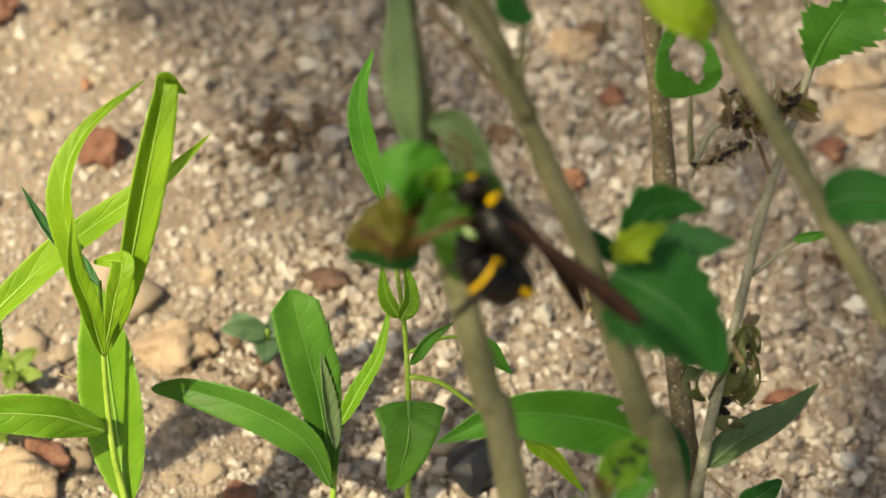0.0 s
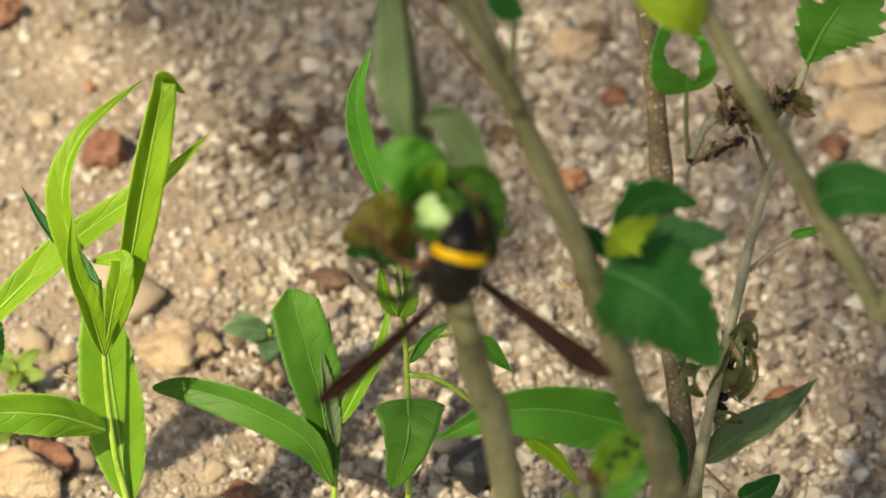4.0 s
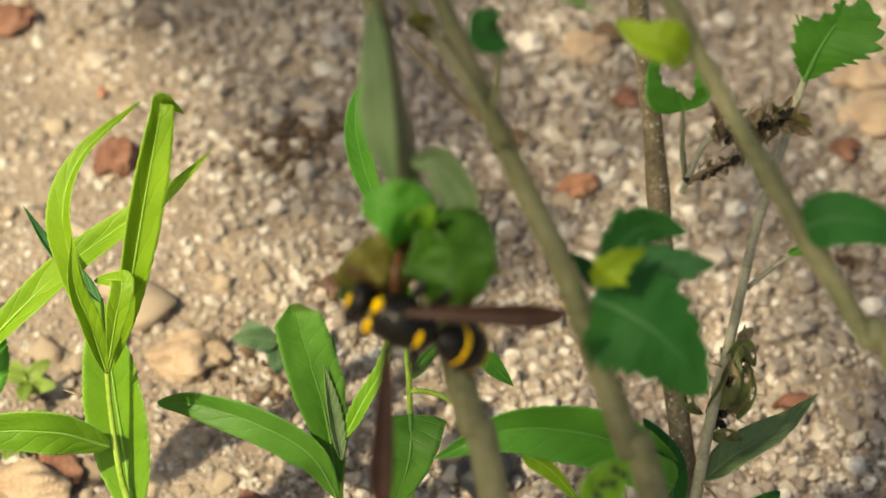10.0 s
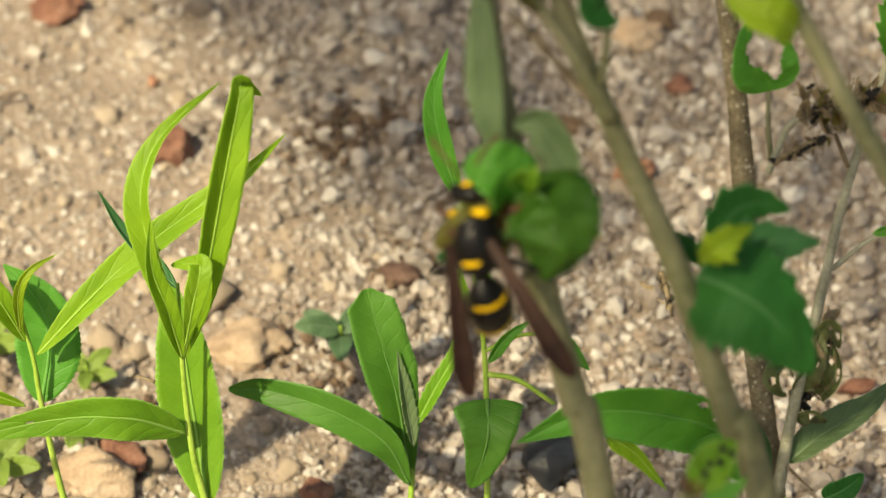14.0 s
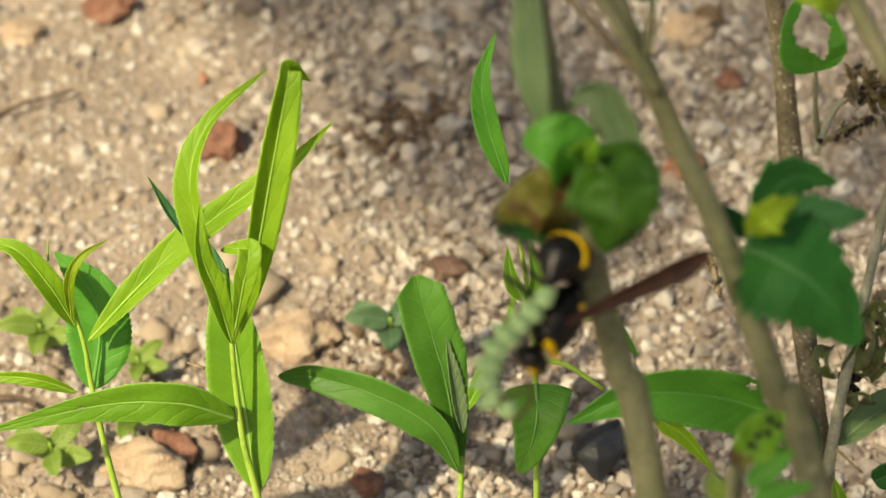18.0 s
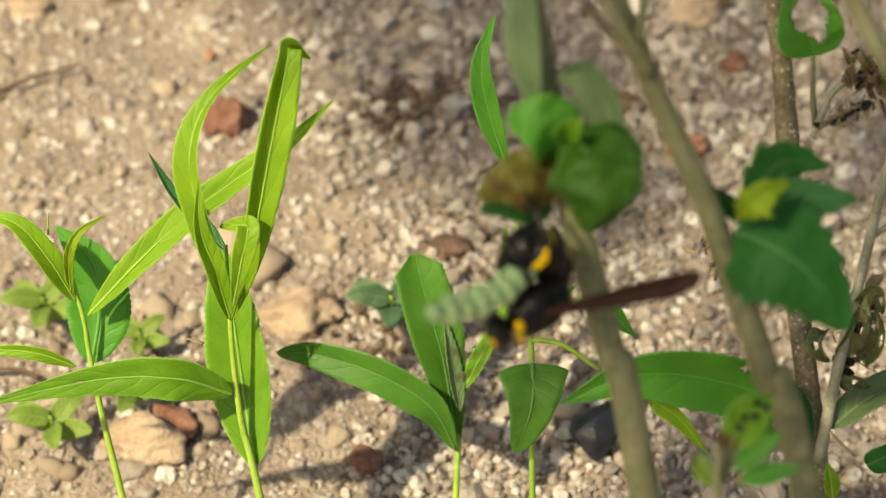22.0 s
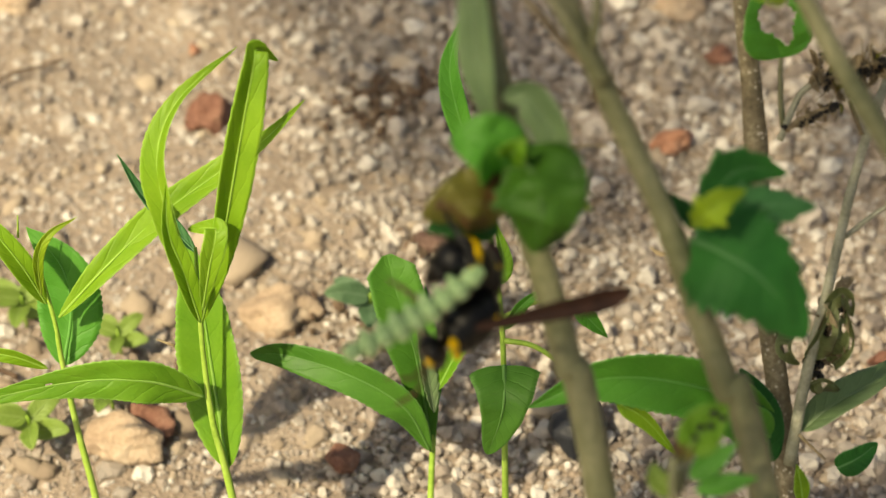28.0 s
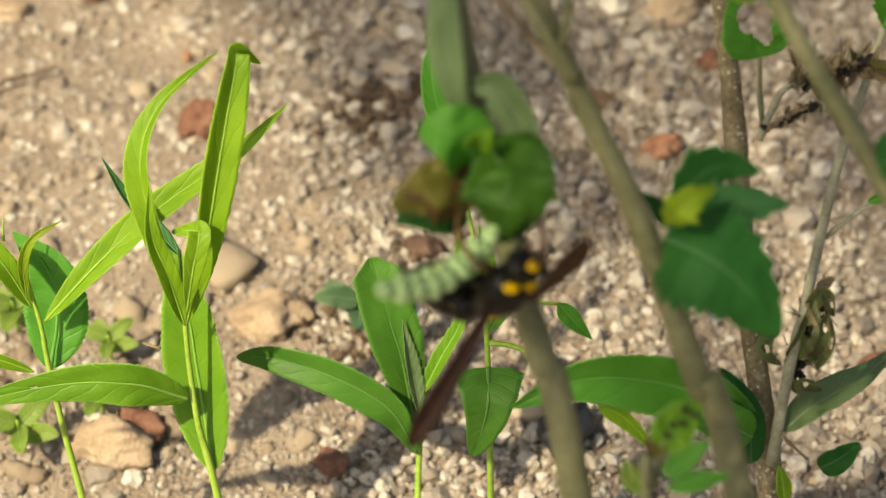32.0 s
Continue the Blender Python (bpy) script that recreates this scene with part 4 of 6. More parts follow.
stem(H, [(0.0078, -0.1148, 0.1358), (0.0055, -0.1142, 0.1398), (0.0024, -0.1119, 0.1447), (-0.0004, -0.1101, 0.1479), (-0.0028, -0.1085, 0.1508), (-0.0060, -0.1062, 0.1548)], 2.2, STEM_FORE, "branch", tip=0.9, n=14)
stem(H, [(0.0064, -0.1146, 0.1377), (0.0036, -0.1140, 0.1402), (0.0003, -0.1118, 0.1434), (-0.0037, -0.1097, 0.1469)], 1.1, DRY, "twig", tip=0.7, n=12, label="thin brown dead twig")
leaf(H, [(-0.0004, -0.1101, 0.1479), (-0.0018, -0.1104, 0.1492), (-0.0030, -0.1096, 0.1500)], 3.4, LEAF_OLD, face=15, fold=40, shape="ovate", name="withered_leaf", label="brown withered leaf at a branch tip", wave=0.2)
stem(H, [(0.0063, -0.1140, 0.1398), (0.0068, -0.1128, 0.1436), (0.0069, -0.1106, 0.1488)], 1.1, STEM_FORE, "stalk", tip=0.9, n=6)
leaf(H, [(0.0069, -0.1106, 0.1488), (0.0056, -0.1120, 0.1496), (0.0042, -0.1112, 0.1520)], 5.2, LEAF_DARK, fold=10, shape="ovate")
leaf(H, [(0.0029, -0.1076, 0.1555), (0.0068, -0.1092, 0.1553), (0.0118, -0.1110, 0.1548), (0.0177, -0.1137, 0.1534)], 2.8, LEAF_DEEP, face=-20, fold=18, label="narrow olive leaf reaching sideways")
leaf(H, [(0.0178, -0.1226, 0.1190), (0.0212, -0.1262, 0.1204), (0.0256, -0.1286, 0.1184), (0.0307, -0.1305, 0.1114)], 14.0, LEAF_DARK, face=-10, fold=-8, shape="ovate", teeth=0.11, tooth_n=9, label="broad dark green lobed leaf")
leaf(H, [(0.0181, -0.1216, 0.1187), (0.0228, -0.1204, 0.1208), (0.0274, -0.1191, 0.1211), (0.0322, -0.1177, 0.1196)], 7.6, LEAF_BLUE, face=-25, fold=-10, shape="lobe", teeth=0.16, tooth_n=6, label="lobed leaf with its lit face put into a greyish green")
leaf(H, [(0.0183, -0.1200, 0.1177), (0.0211, -0.1165, 0.1216), (0.0244, -0.1147, 0.1227), (0.0290, -0.1144, 0.1214)], 7.0, LEAF_DARK, face=20, fold=10, shape="lobe", teeth=0.14, tooth_n=6)
leaf(H, [(0.0177, -0.1240, 0.1224), (0.0189, -0.1254, 0.1256), (0.0205, -0.1246, 0.1269), (0.0234, -0.1225, 0.1268)], 4.6, LEAF_YELLOW, face=10, fold=12, shape="lobe", teeth=0.2, tooth_n=4, label="small yellow-green young leaf")
leaf(H, [(0.0181, -0.1192, 0.1172), (0.0173, -0.1173, 0.1184), (0.0153, -0.1155, 0.1195)], 2.6, LEAF_DARK, face=15, fold=15)

K = root("tall_weed", (0.0949, -0.1940, 0.0000), "olive weed stem slanting across with rounded leaves", "plant", "near weeds")
stem(K, [ORIGIN[K], (0.0551, -0.1308, 0.1053), (0.0490, -0.1250, 0.1150), (0.0420, -0.1191, 0.1248), (0.0383, -0.1160, 0.1299), (0.0335, -0.1120, 0.1366), (0.0271, -0.1062, 0.1463), (0.0196, -0.0993, 0.1578)], 2.7, STEM_FORE, tip=2.1, n=80, nodes=(0.42, 0.62))
leaf(K, [(0.0277, -0.1097, 0.1443), (0.0255, -0.1106, 0.1466), (0.0230, -0.1103, 0.1471), (0.0197, -0.1086, 0.1481)], 5.2, LEAF_YELLOW, face=10, fold=10, shape="ovate", label="yellow-green leaf at a node of the stem")
leaf(K, [(0.0413, -0.1198, 0.1274), (0.0441, -0.1207, 0.1297), (0.0485, -0.1210, 0.1292), (0.0541, -0.1207, 0.1260)], 6.6, LEAF_DARK, face=-15, fold=8, shape="ovate", label="rounded dark green leaf")


# ---- an unseen shrub, added to shade a part of the sand ----
def make_unseen_shrub():
    """An unseen shrub added up-sun of the plants to shape the shade: trunk, two limbs and a loose crown of many small
    leaves.
    """
    rng = random.Random(21)
    foot = Vector((-0.31, -0.44, 0))
    s = root("shrub", foot, "unseen leafy shrub added so that its loose crown throws dappled shade on the sand", "shrub")
    far = 0.85
    hub = Vector((0.10, -0.02, 0)) + sun_way * far
    fork = foot.lerp(hub, 0.62)
    stem(s, [foot, foot.lerp(hub, 0.3) + Vector((-0.012, 0.006, 0)), fork, hub], 15, BARK, "trunk", tip=5, n=24)
    stem(s, [fork, fork.lerp(hub, 0.6) + Vector((-0.01, 0.05, 0)), hub + Vector((-0.01, 0.13, 0.0))], 7, BARK, "limb", tip=2.5, n=14)
    stem(s, [fork, fork.lerp(hub, 0.6) + Vector((0.05, -0.02, 0)), hub + Vector((0.13, -0.05, 0.0))], 7, BARK, "limb", tip=2.5, n=14)
    verts, faces, uvs = [], [], []
    # wanted edge of the shade on the ground, as (y, x)
    edge = ((0.16, -0.130), (0.07, -0.068), (0.045, -0.052), (0.018, -0.042), (0.004, -0.028), (-0.016, 0.008), (-0.03, 0.020), (-0.06, 0.012), (-0.12, 0.018))
    for _ in range(12500):
        gx, gy = rng.uniform(-0.16, 0.26), rng.uniform(-0.20, 0.22)
        lim = 1.0
        for (y1, x1), (y0, x0) in zip(edge, edge[1:]):
            if y0 <= gy <= y1:
                lim = x0 + (x1 - x0) * (gy - y0) / (y1 - y0)
        if gy > 0.16:
            lim = -0.13
        if gy < -0.12:
            lim = 0.02
        if gx < lim + 0.009 + rng.gauss(0, 0.003):
            continue
        # share of leaves left out, so the added shade is lighter there
        if gy < 0.012:
            thin = 0.34 if gx < 0.02 else 0.42
        else:
            thin = 0.10 if gy > 0.03 and gx < 0.012 else 0.20 if gx < 0.0 else 0.56
        if gy < -0.012 and gx > 0.03:
            thin = 0.30 if gx < 0.036 else 0.44
        if noise.noise(Vector((gx * 30, gy * 30, 0.3))) < -0.25 or rng.random() < thin:
            continue
        p = Vector((gx, gy, 0)) + sun_way * (far + rng.gauss(0, 0.05)) - foot
        a, tilt = rng.uniform(0, 6.283), rng.uniform(-0.5, 0.5)
        d = Vector((math.cos(a), math.sin(a), tilt)).normalized()
        w = d.cross(Vector((rng.gauss(0, 0.3), rng.gauss(0, 0.3), 1))).normalized()
        ln, k = rng.uniform(0.007, 0.013), len(verts)
        up = w.cross(d) * 0.0005
        for u, v in ((0, 0), (0.35, 0.28), (0.35, -0.28), (0.75, 0.20), (0.75, -0.20), (1, 0), (0.4, 0), (0.75, 0)):
            verts.append(p + d * ln * u + w * ln * v - (up if v == 0 and 0 < u < 1 else Vector()))
            uvs.append((u, 0.5 + v))
        faces += [(k, k + 6, k + 1), (k, k + 2, k + 6), (k + 6, k + 7, k + 3, k + 1), (k + 2, k + 4, k + 7, k + 6), (k + 7, k + 5, k + 3), (k + 4, k + 5, k + 7)]
    me = mesh_of("crown", verts, faces)
    layer = me.uv_layers.new(name="UVMap")
    for lp in me.loops:
        layer.data[lp.index].uv = uvs[lp.vertex_index]
    tagged(part("crown", me, LEAF_DARK, s, "added loose crown of small green leaves, thinned to shape the shade"), kind="stuff")


make_unseen_shrub()

# ---- near the lower edge: a small flowering weed out of focus ----
N = root("small_weed", (0.0251, -0.1940, 0.0000), "small weed with a brown bud and pale leaves", "plant")
stem(N, [ORIGIN[N], (0.0158, -0.1488, 0.0991), (0.0164, -0.1454, 0.1024), (0.0170, -0.1429, 0.1049)], 1.2, STEM_FORE, tip=0.8, n=16)
leaf(N, [(0.0163, -0.1433, 0.1045), (0.0170, -0.1423, 0.1055), (0.0178, -0.1415, 0.1063)], 2.4, LEAF_OLD, fold=30, label="brown withered bud leaf", wave=0.2)
leaf(N, [(0.0162, -0.1430, 0.1049), (0.0157, -0.1419, 0.1060), (0.0162, -0.1412, 0.1067)], 1.6, DRY_LEAF, fold=40, face=20, wave=0.2)
spotted = leaf(N, [(0.0170, -0.1423, 0.1055), (0.0192, -0.1401, 0.1076), (0.0215, -0.1386, 0.1090)], 5.2, LEAF_FRESH, face=10, fold=10, shape="ovate", label="pale green leaf with dark specks of droppings", wave=0.12)
for at in ((0.0185, -0.1408, 0.1077), (0.0196, -0.1406, 0.1078), (0.0199, -0.1395, 0.1088), (0.0179, -0.1415, 0.1069), (0.0209, -0.1399, 0.1084)):
    bm = bmesh.new()
    bmesh.ops.create_icosphere(bm, subdivisions=2, radius=0.00042, matrix=Matrix.Translation(Vector(at) - ORIGIN[N]))
    for v in bm.verts:
        v.co += Vector((noise.noise(v.co * 2500), noise.noise(v.co * 2500 + Vector((3, 0, 0))), 0)) * 0.00012
    me = bpy.data.meshes.new("dropping")
    bm.to_mesh(me)
    bm.free()
    part("dropping", me, FRASS, spotted)
leaf(N, [(0.0174, -0.1444, 0.1034), (0.0201, -0.1429, 0.1047), (0.0228, -0.1414, 0.1061)], 3.2, LEAF_MID, face=-10, fold=14)
leaf(N, [(0.0180, -0.1454, 0.1024), (0.0217, -0.1447, 0.1029), (0.0250, -0.1442, 0.1033)], 2.8, LEAF_MID, face=-20, fold=10)
leaf(N, [(0.0162, -0.1452, 0.1027), (0.0140, -0.1447, 0.1032), (0.0132, -0.1433, 0.1047)], 3.0, LEAF_SAGE, face=15, fold=12, shape="ovate")


# ---- dry twigs on the ground, one of them laid for a shadow line ----
def twig(a, b, width, label):
    a, b = Vector(a), Vector(b)
    t = root("twig", a, label, "twig", "dry twigs")
    up = Vector((0, 0, 0.0012))
    stem(t, [a + up, a.lerp(b, 0.4) + up * 1.5 + Vector((0, 0.0006, 0)), b + up], width, LITTER if width > 1 else DRY, tip=width * 0.6, n=10)


twig((0.0038, 0.0173, 0.0000), (0.0148, 0.0192, 0.0000), 0.8, "thin pale dry stalk lying on the grit")
# dark strip in place of the thin shadow line of a plant stem
twig((-0.1079, 0.0342, 0.0000), (-0.0918, 0.0435, 0.0000), 1.1, "thin dark strip laid for a plant's shadow line on the sand")
twig((-0.0885, -0.0388, 0.0000), (-0.0985, -0.0368, 0.0000), 1.1, "short dark dry twig on the sand")

# ---- seedlings ----
def seedling(x, y, size, seed, material, label):
    rng = random.Random(seed)
    s = root("seedling", (x, y, ground_height(x, y)), label, "seedling", "seedlings")
    base = ORIGIN[s]
    top = base + Vector((0, 0, size * 1.3))
    stem(s, [base, base.lerp(top, 0.5), top], 0.7, STEM_GREEN, tip=0.5, n=5)
    for k in range(5):
        a = k * 2.4 + rng.uniform(-.3, .3)
        d = Vector((math.cos(a), math.sin(a), 0.45))
        p = base.lerp(top, 0.5 + 0.1 * k)
        leaf(s, [p, p + d * size * 0.7, p + d * size * 1.2 + Vector((0, 0, -size * 0.2))], size * 620, material, fold=10, shape="ovate", n=14)


for k, (p, size, mat) in enumerate([
    ((-0.0284, -0.0253, 0.0000), 0.0066, LEAF_DUSK), ((-0.0838, -0.0531, 0.0000), 0.0060, LEAF_SAGE), ((-0.0713, -0.0454, 0.0000), 0.0052, LEAF_SAGE), ((-0.0889, -0.0258, 0.0000), 0.0060, LEAF_SAGE), ((-0.0715, -0.0324, 0.0000), 0.0045, LEAF_SAGE),
]):
    seedling(p[0], p[1], size, k, mat, "small bluish seedling in the shade" if mat is LEAF_DUSK else "small pale dusty green seedling in the sand")


# ---- the wasp ----
def blob(name, parts_, material, parent, label="", seg=20, ringn=14, scale=1.38):
    """Ellipsoids (centre, radii, tilt about y in degrees) joined into one mesh, in millimetres."""
    bm = bmesh.new()
    for c, r, tilt in [([q * scale for q in c], [q * scale for q in r], tilt) for c, r, tilt in parts_]:
        m = Matrix.Translation(Vector(c) / 1000) @ Matrix.Rotation(radians(tilt), 4, "Y") @ Matrix.Diagonal((r[0] / 1000, r[1] / 1000, r[2] / 1000, 1))
        bmesh.ops.create_uvsphere(bm, u_segments=seg, v_segments=ringn, radius=1.0, matrix=m)
    me = bpy.data.meshes.new(name)
    bm.to_mesh(me)
    bm.free()
    me.polygons.foreach_set("use_smooth", [True] * len(me.polygons))
    return part(name, me, material, parent, label)


def lathe(name, prof, material, parent, label="", seg=22, squash=0.92, arc=None, curve=0.094):
    """A round body along -x that bends downwards; prof: (x, radius) in millimetres. arc: a marking over the back only, from one angle to another."""
    verts, faces = [], []
    if arc:
        prof = prof + [(prof[-1][0], prof[-1][1] - 0.3), (prof[0][0], prof[0][1] - 0.3)]
    for x, r in prof:
        x, r = x * 1.38 / 1000, r * 1.38 / 1000
        th = -x * 1000 * curve
        cx, cz = -math.sin(th) / curve / 1000, -(1 - math.cos(th)) / curve / 1000
        for j in range(seg):
            a = radians(arc[0] + (arc[1] - arc[0]) * j / (seg - 1)) if arc else 2 * math.pi * j / seg
            up = math.sin(a) * r * squash
            verts.append((cx - math.sin(th) * up * 1.0, math.cos(a) * r, cz + math.cos(th) * up))
    rows = len(prof)
    for i in range(rows if arc else rows - 1):
        for j in range(seg - 1 if arc else seg):
            k, q = (i + 1) % rows, (j + 1) % seg
            faces.append((i * seg + j, k * seg + j, k * seg + q, i * seg + q))
    if arc:
        faces += [tuple(i * seg for i in reversed(range(rows))), tuple(i * seg + seg - 1 for i in range(rows))]
    else:
        faces += [tuple(range(seg)), tuple(reversed(range((rows - 1) * seg, rows * seg)))]
    return part(name, mesh_of(name, verts, faces), material, parent, label)


wasp = new("wasp")
wasp.empty_display_size = 0.005
tagged(wasp, "black wasp with yellow bands and brown wings clinging to a leaf", "wasp")
thorax = blob("thorax", [((0, 0, 0), (2.7, 2.15, 2.0), 0), ((1.2, 0, 0.1), (1.5, 2.0, 1.8), 0), ((-1.7, 0, -0.1), (1.4, 1.7, 1.6), 0)], BLACK, wasp, "glossy black thorax")
blob("collar", [((2.25, 0.95, 1.0), (0.42, 0.80, 0.50), 25), ((2.25, -0.95, 1.0), (0.42, 0.80, 0.50), 25)], YELLOW, wasp, "yellow collar patches")
blob("shield", [((-1.7, 0, 1.15), (0.55, 0.9, 0.45), -20)], YELLOW, wasp, "yellow mark behind the thorax")
head = blob("head", [((3.7, 0, -0.1), (1.05, 1.75, 1.5), 0)], BLACK, wasp, "black head")
blob("eye", [((3.9, 1.25, 0.15), (0.75, 0.6, 1.05), 0)], BLACK, head)
blob("eye", [((3.9, -1.25, 0.15), (0.75, 0.6, 1.05), 0)], BLACK, head)
blob("face", [((4.45, 0, 0.45), (0.36, 0.7, 0.5), 0)], YELLOW, head, "yellow face patch")
for sgn in (1, -1):
    part("antenna", tube_mesh("antenna", [(0.0069, sgn * 0.0007, 0.0007), (0.0092, sgn * 0.0020, 0.0017), (0.0115, sgn * 0.0040, 0.0006)], [0.00017, 0.00022], 10, 7, 0), BROWN, head)
    for k, (x0, dx, ln) in enumerate(((1.4, 1.2, 1.0), (0.0, -0.2, 1.1), (-1.5, -1.6, 1.35))):
        leg = tube_mesh("leg", [(x0 / 683, sgn * 0.0019, -0.0020), ((x0 + dx * 0.6) / 683, sgn * 0.0044 * ln, -0.0019), ((x0 + dx) / 683, sgn * 0.0058 * ln, -0.0052 * ln), ((x0 + dx * 1.3) / 683, sgn * 0.0046 * ln, -0.0082 * ln)], [0.0005, 0.00042, 0.0003, 0.00014], 16, 7, 0)
        part("leg", leg, BROWN if k == 0 else BLACK, wasp, "brown foreleg" if not k else "")
gaster = lathe("gaster", [(0.25, 0.1), (-0.2, 0.5), (-0.8, 1.15), (-1.5, 1.65), (-2.2, 1.68), (-2.5, 1.5), (-2.8, 0.9)], BLACK, wasp, "bell-shaped black first segment of the abdomen")
lathe("band", [(-1.85, 1.70), (-2.0, 1.72), (-2.2, 1.71), (-2.35, 1.63)], YELLOW, gaster, "yellow band over the back", arc=(10, 170))
tail = lathe("abdomen", [(0.5, 0.7), (0.1, 1.65), (-0.5, 2.0), (-1.4, 2.14), (-2.4, 2.14), (-3.3, 1.98), (-3.5, 1.85), (-3.7, 1.2)], BLACK, wasp, "broad black second segment of the abdomen", curve=0.02)
lathe("band", [(-2.5, 2.17), (-2.75, 2.135), (-3.0, 2.09), (-3.2, 2.01)], YELLOW, tail, "broad yellow band", arc=(-25, 205), curve=0.02)
tip = lathe("abdomen_tip", [(0.5, 1.0), (0.2, 1.74), (-0.5, 1.78), (-1.0, 1.66), (-1.1, 1.56), (-1.8, 1.24), (-1.9, 1.14), (-2.6, 0.74), (-3.1, 0.40), (-3.4, 0.08)], BLACK, wasp, "pointed black end of the abdomen")


def wing_mesh(length, width, seed):
    """A narrow wing folded lengthwise, root at the origin, tip along -x."""
    n, k = 26, 6
    verts, faces = [], []
    for layer in (0, 1):
        for i in range(n + 1):
            u = i / n
            w = width * (0.30 + 0.95 * u ** 0.8) * (1 - max(0, u - 0.78) / 0.22 * 0.98) ** 0.5 if u < 1 else 0.02 * width
            for j in range(k + 1):
                v = -0.35 + j / k
                fold = abs(v - 0.15) * 0.45 * w
                z = fold + 0.00012 * math.sin(j * 2.1 + seed) * (1 - u) + (0.00006 if layer == 0 else -0.00006) - 0.0012 * u * u
                verts.append((-length * u, w * v + 0.0006 * u * u, z))
    row, tot = k + 1, (n + 1) * (k + 1)
    for i in range(n):
        for j in range(k):
            a, b, c, d = i * row + j, i * row + j + 1, (i + 1) * row + j + 1, (i + 1) * row + j
            faces += [(a, d, c, b), (a + tot, b + tot, c + tot, d + tot)]
        faces.append((i * row, i * row + tot, (i + 1) * row + tot, (i + 1) * row))
        faces.append((i * row + k, (i + 1) * row + k, (i + 1) * row + k + tot, i * row + k + tot))
    return mesh_of("wing", verts, faces)


wings = [part("wing", wing_mesh(0.0178, 0.0026, s), WING, wasp, "brown wing folded lengthwise") for s in (0, 1)]

# the caterpillar, in rigid rings along a line that bends
larva = new("caterpillar")
larva.empty_display_size = 0.005
tagged(larva, "pale green caterpillar carried limp by the wasp", "caterpillar")
LARVA_LONG, LARVA_RINGS = 0.0172, 9


def ring_pose(k, bend, curl):
    """Where ring k sits when the body bends in its plane; bend and curl are the turn along its length."""
    x = y = 0.0
    steps, end = 40, (k + 0.5) / LARVA_RINGS - 0.5
    for i in range(steps):
        u = end * (i + 0.5) / steps
        a = bend * u + curl * u * u
        x, y = x + math.cos(a) * end / steps * LARVA_LONG, y + math.sin(a) * end / steps * LARVA_LONG
    return pose(x, y, 0, 0, 0, math.degrees(bend * end + curl * end * end))


rings = []
for k in range(LARVA_RINGS):
    w = (1.12, 1.42, 1.36, 1.66, 1.50, 1.70, 1.46, 1.50, 1.08)[k]
    body = [((0, 0, 0), (1.16, w, w), 0), ((0.1, w * 0.36, 0.1), (0.85, w * 0.62, w * 0.7), 0), ((-0.1, -w * 0.36, 0.1), (0.85, w * 0.62, w * 0.7), 0)]
    if k == 0:
        body.append(((-1.0, 0, -0.1), (0.7, 0.85, 0.85), 0))
    if k not in (0, LARVA_RINGS - 1):
        body += [((0, -w * 0.98, side * 0.6), (0.34, 0.5, 0.36), 0) for side in (1, -1)]
    rings.append(blob("ring", body, LARVA, larva, seg=16, ringn=12, scale=1.0))


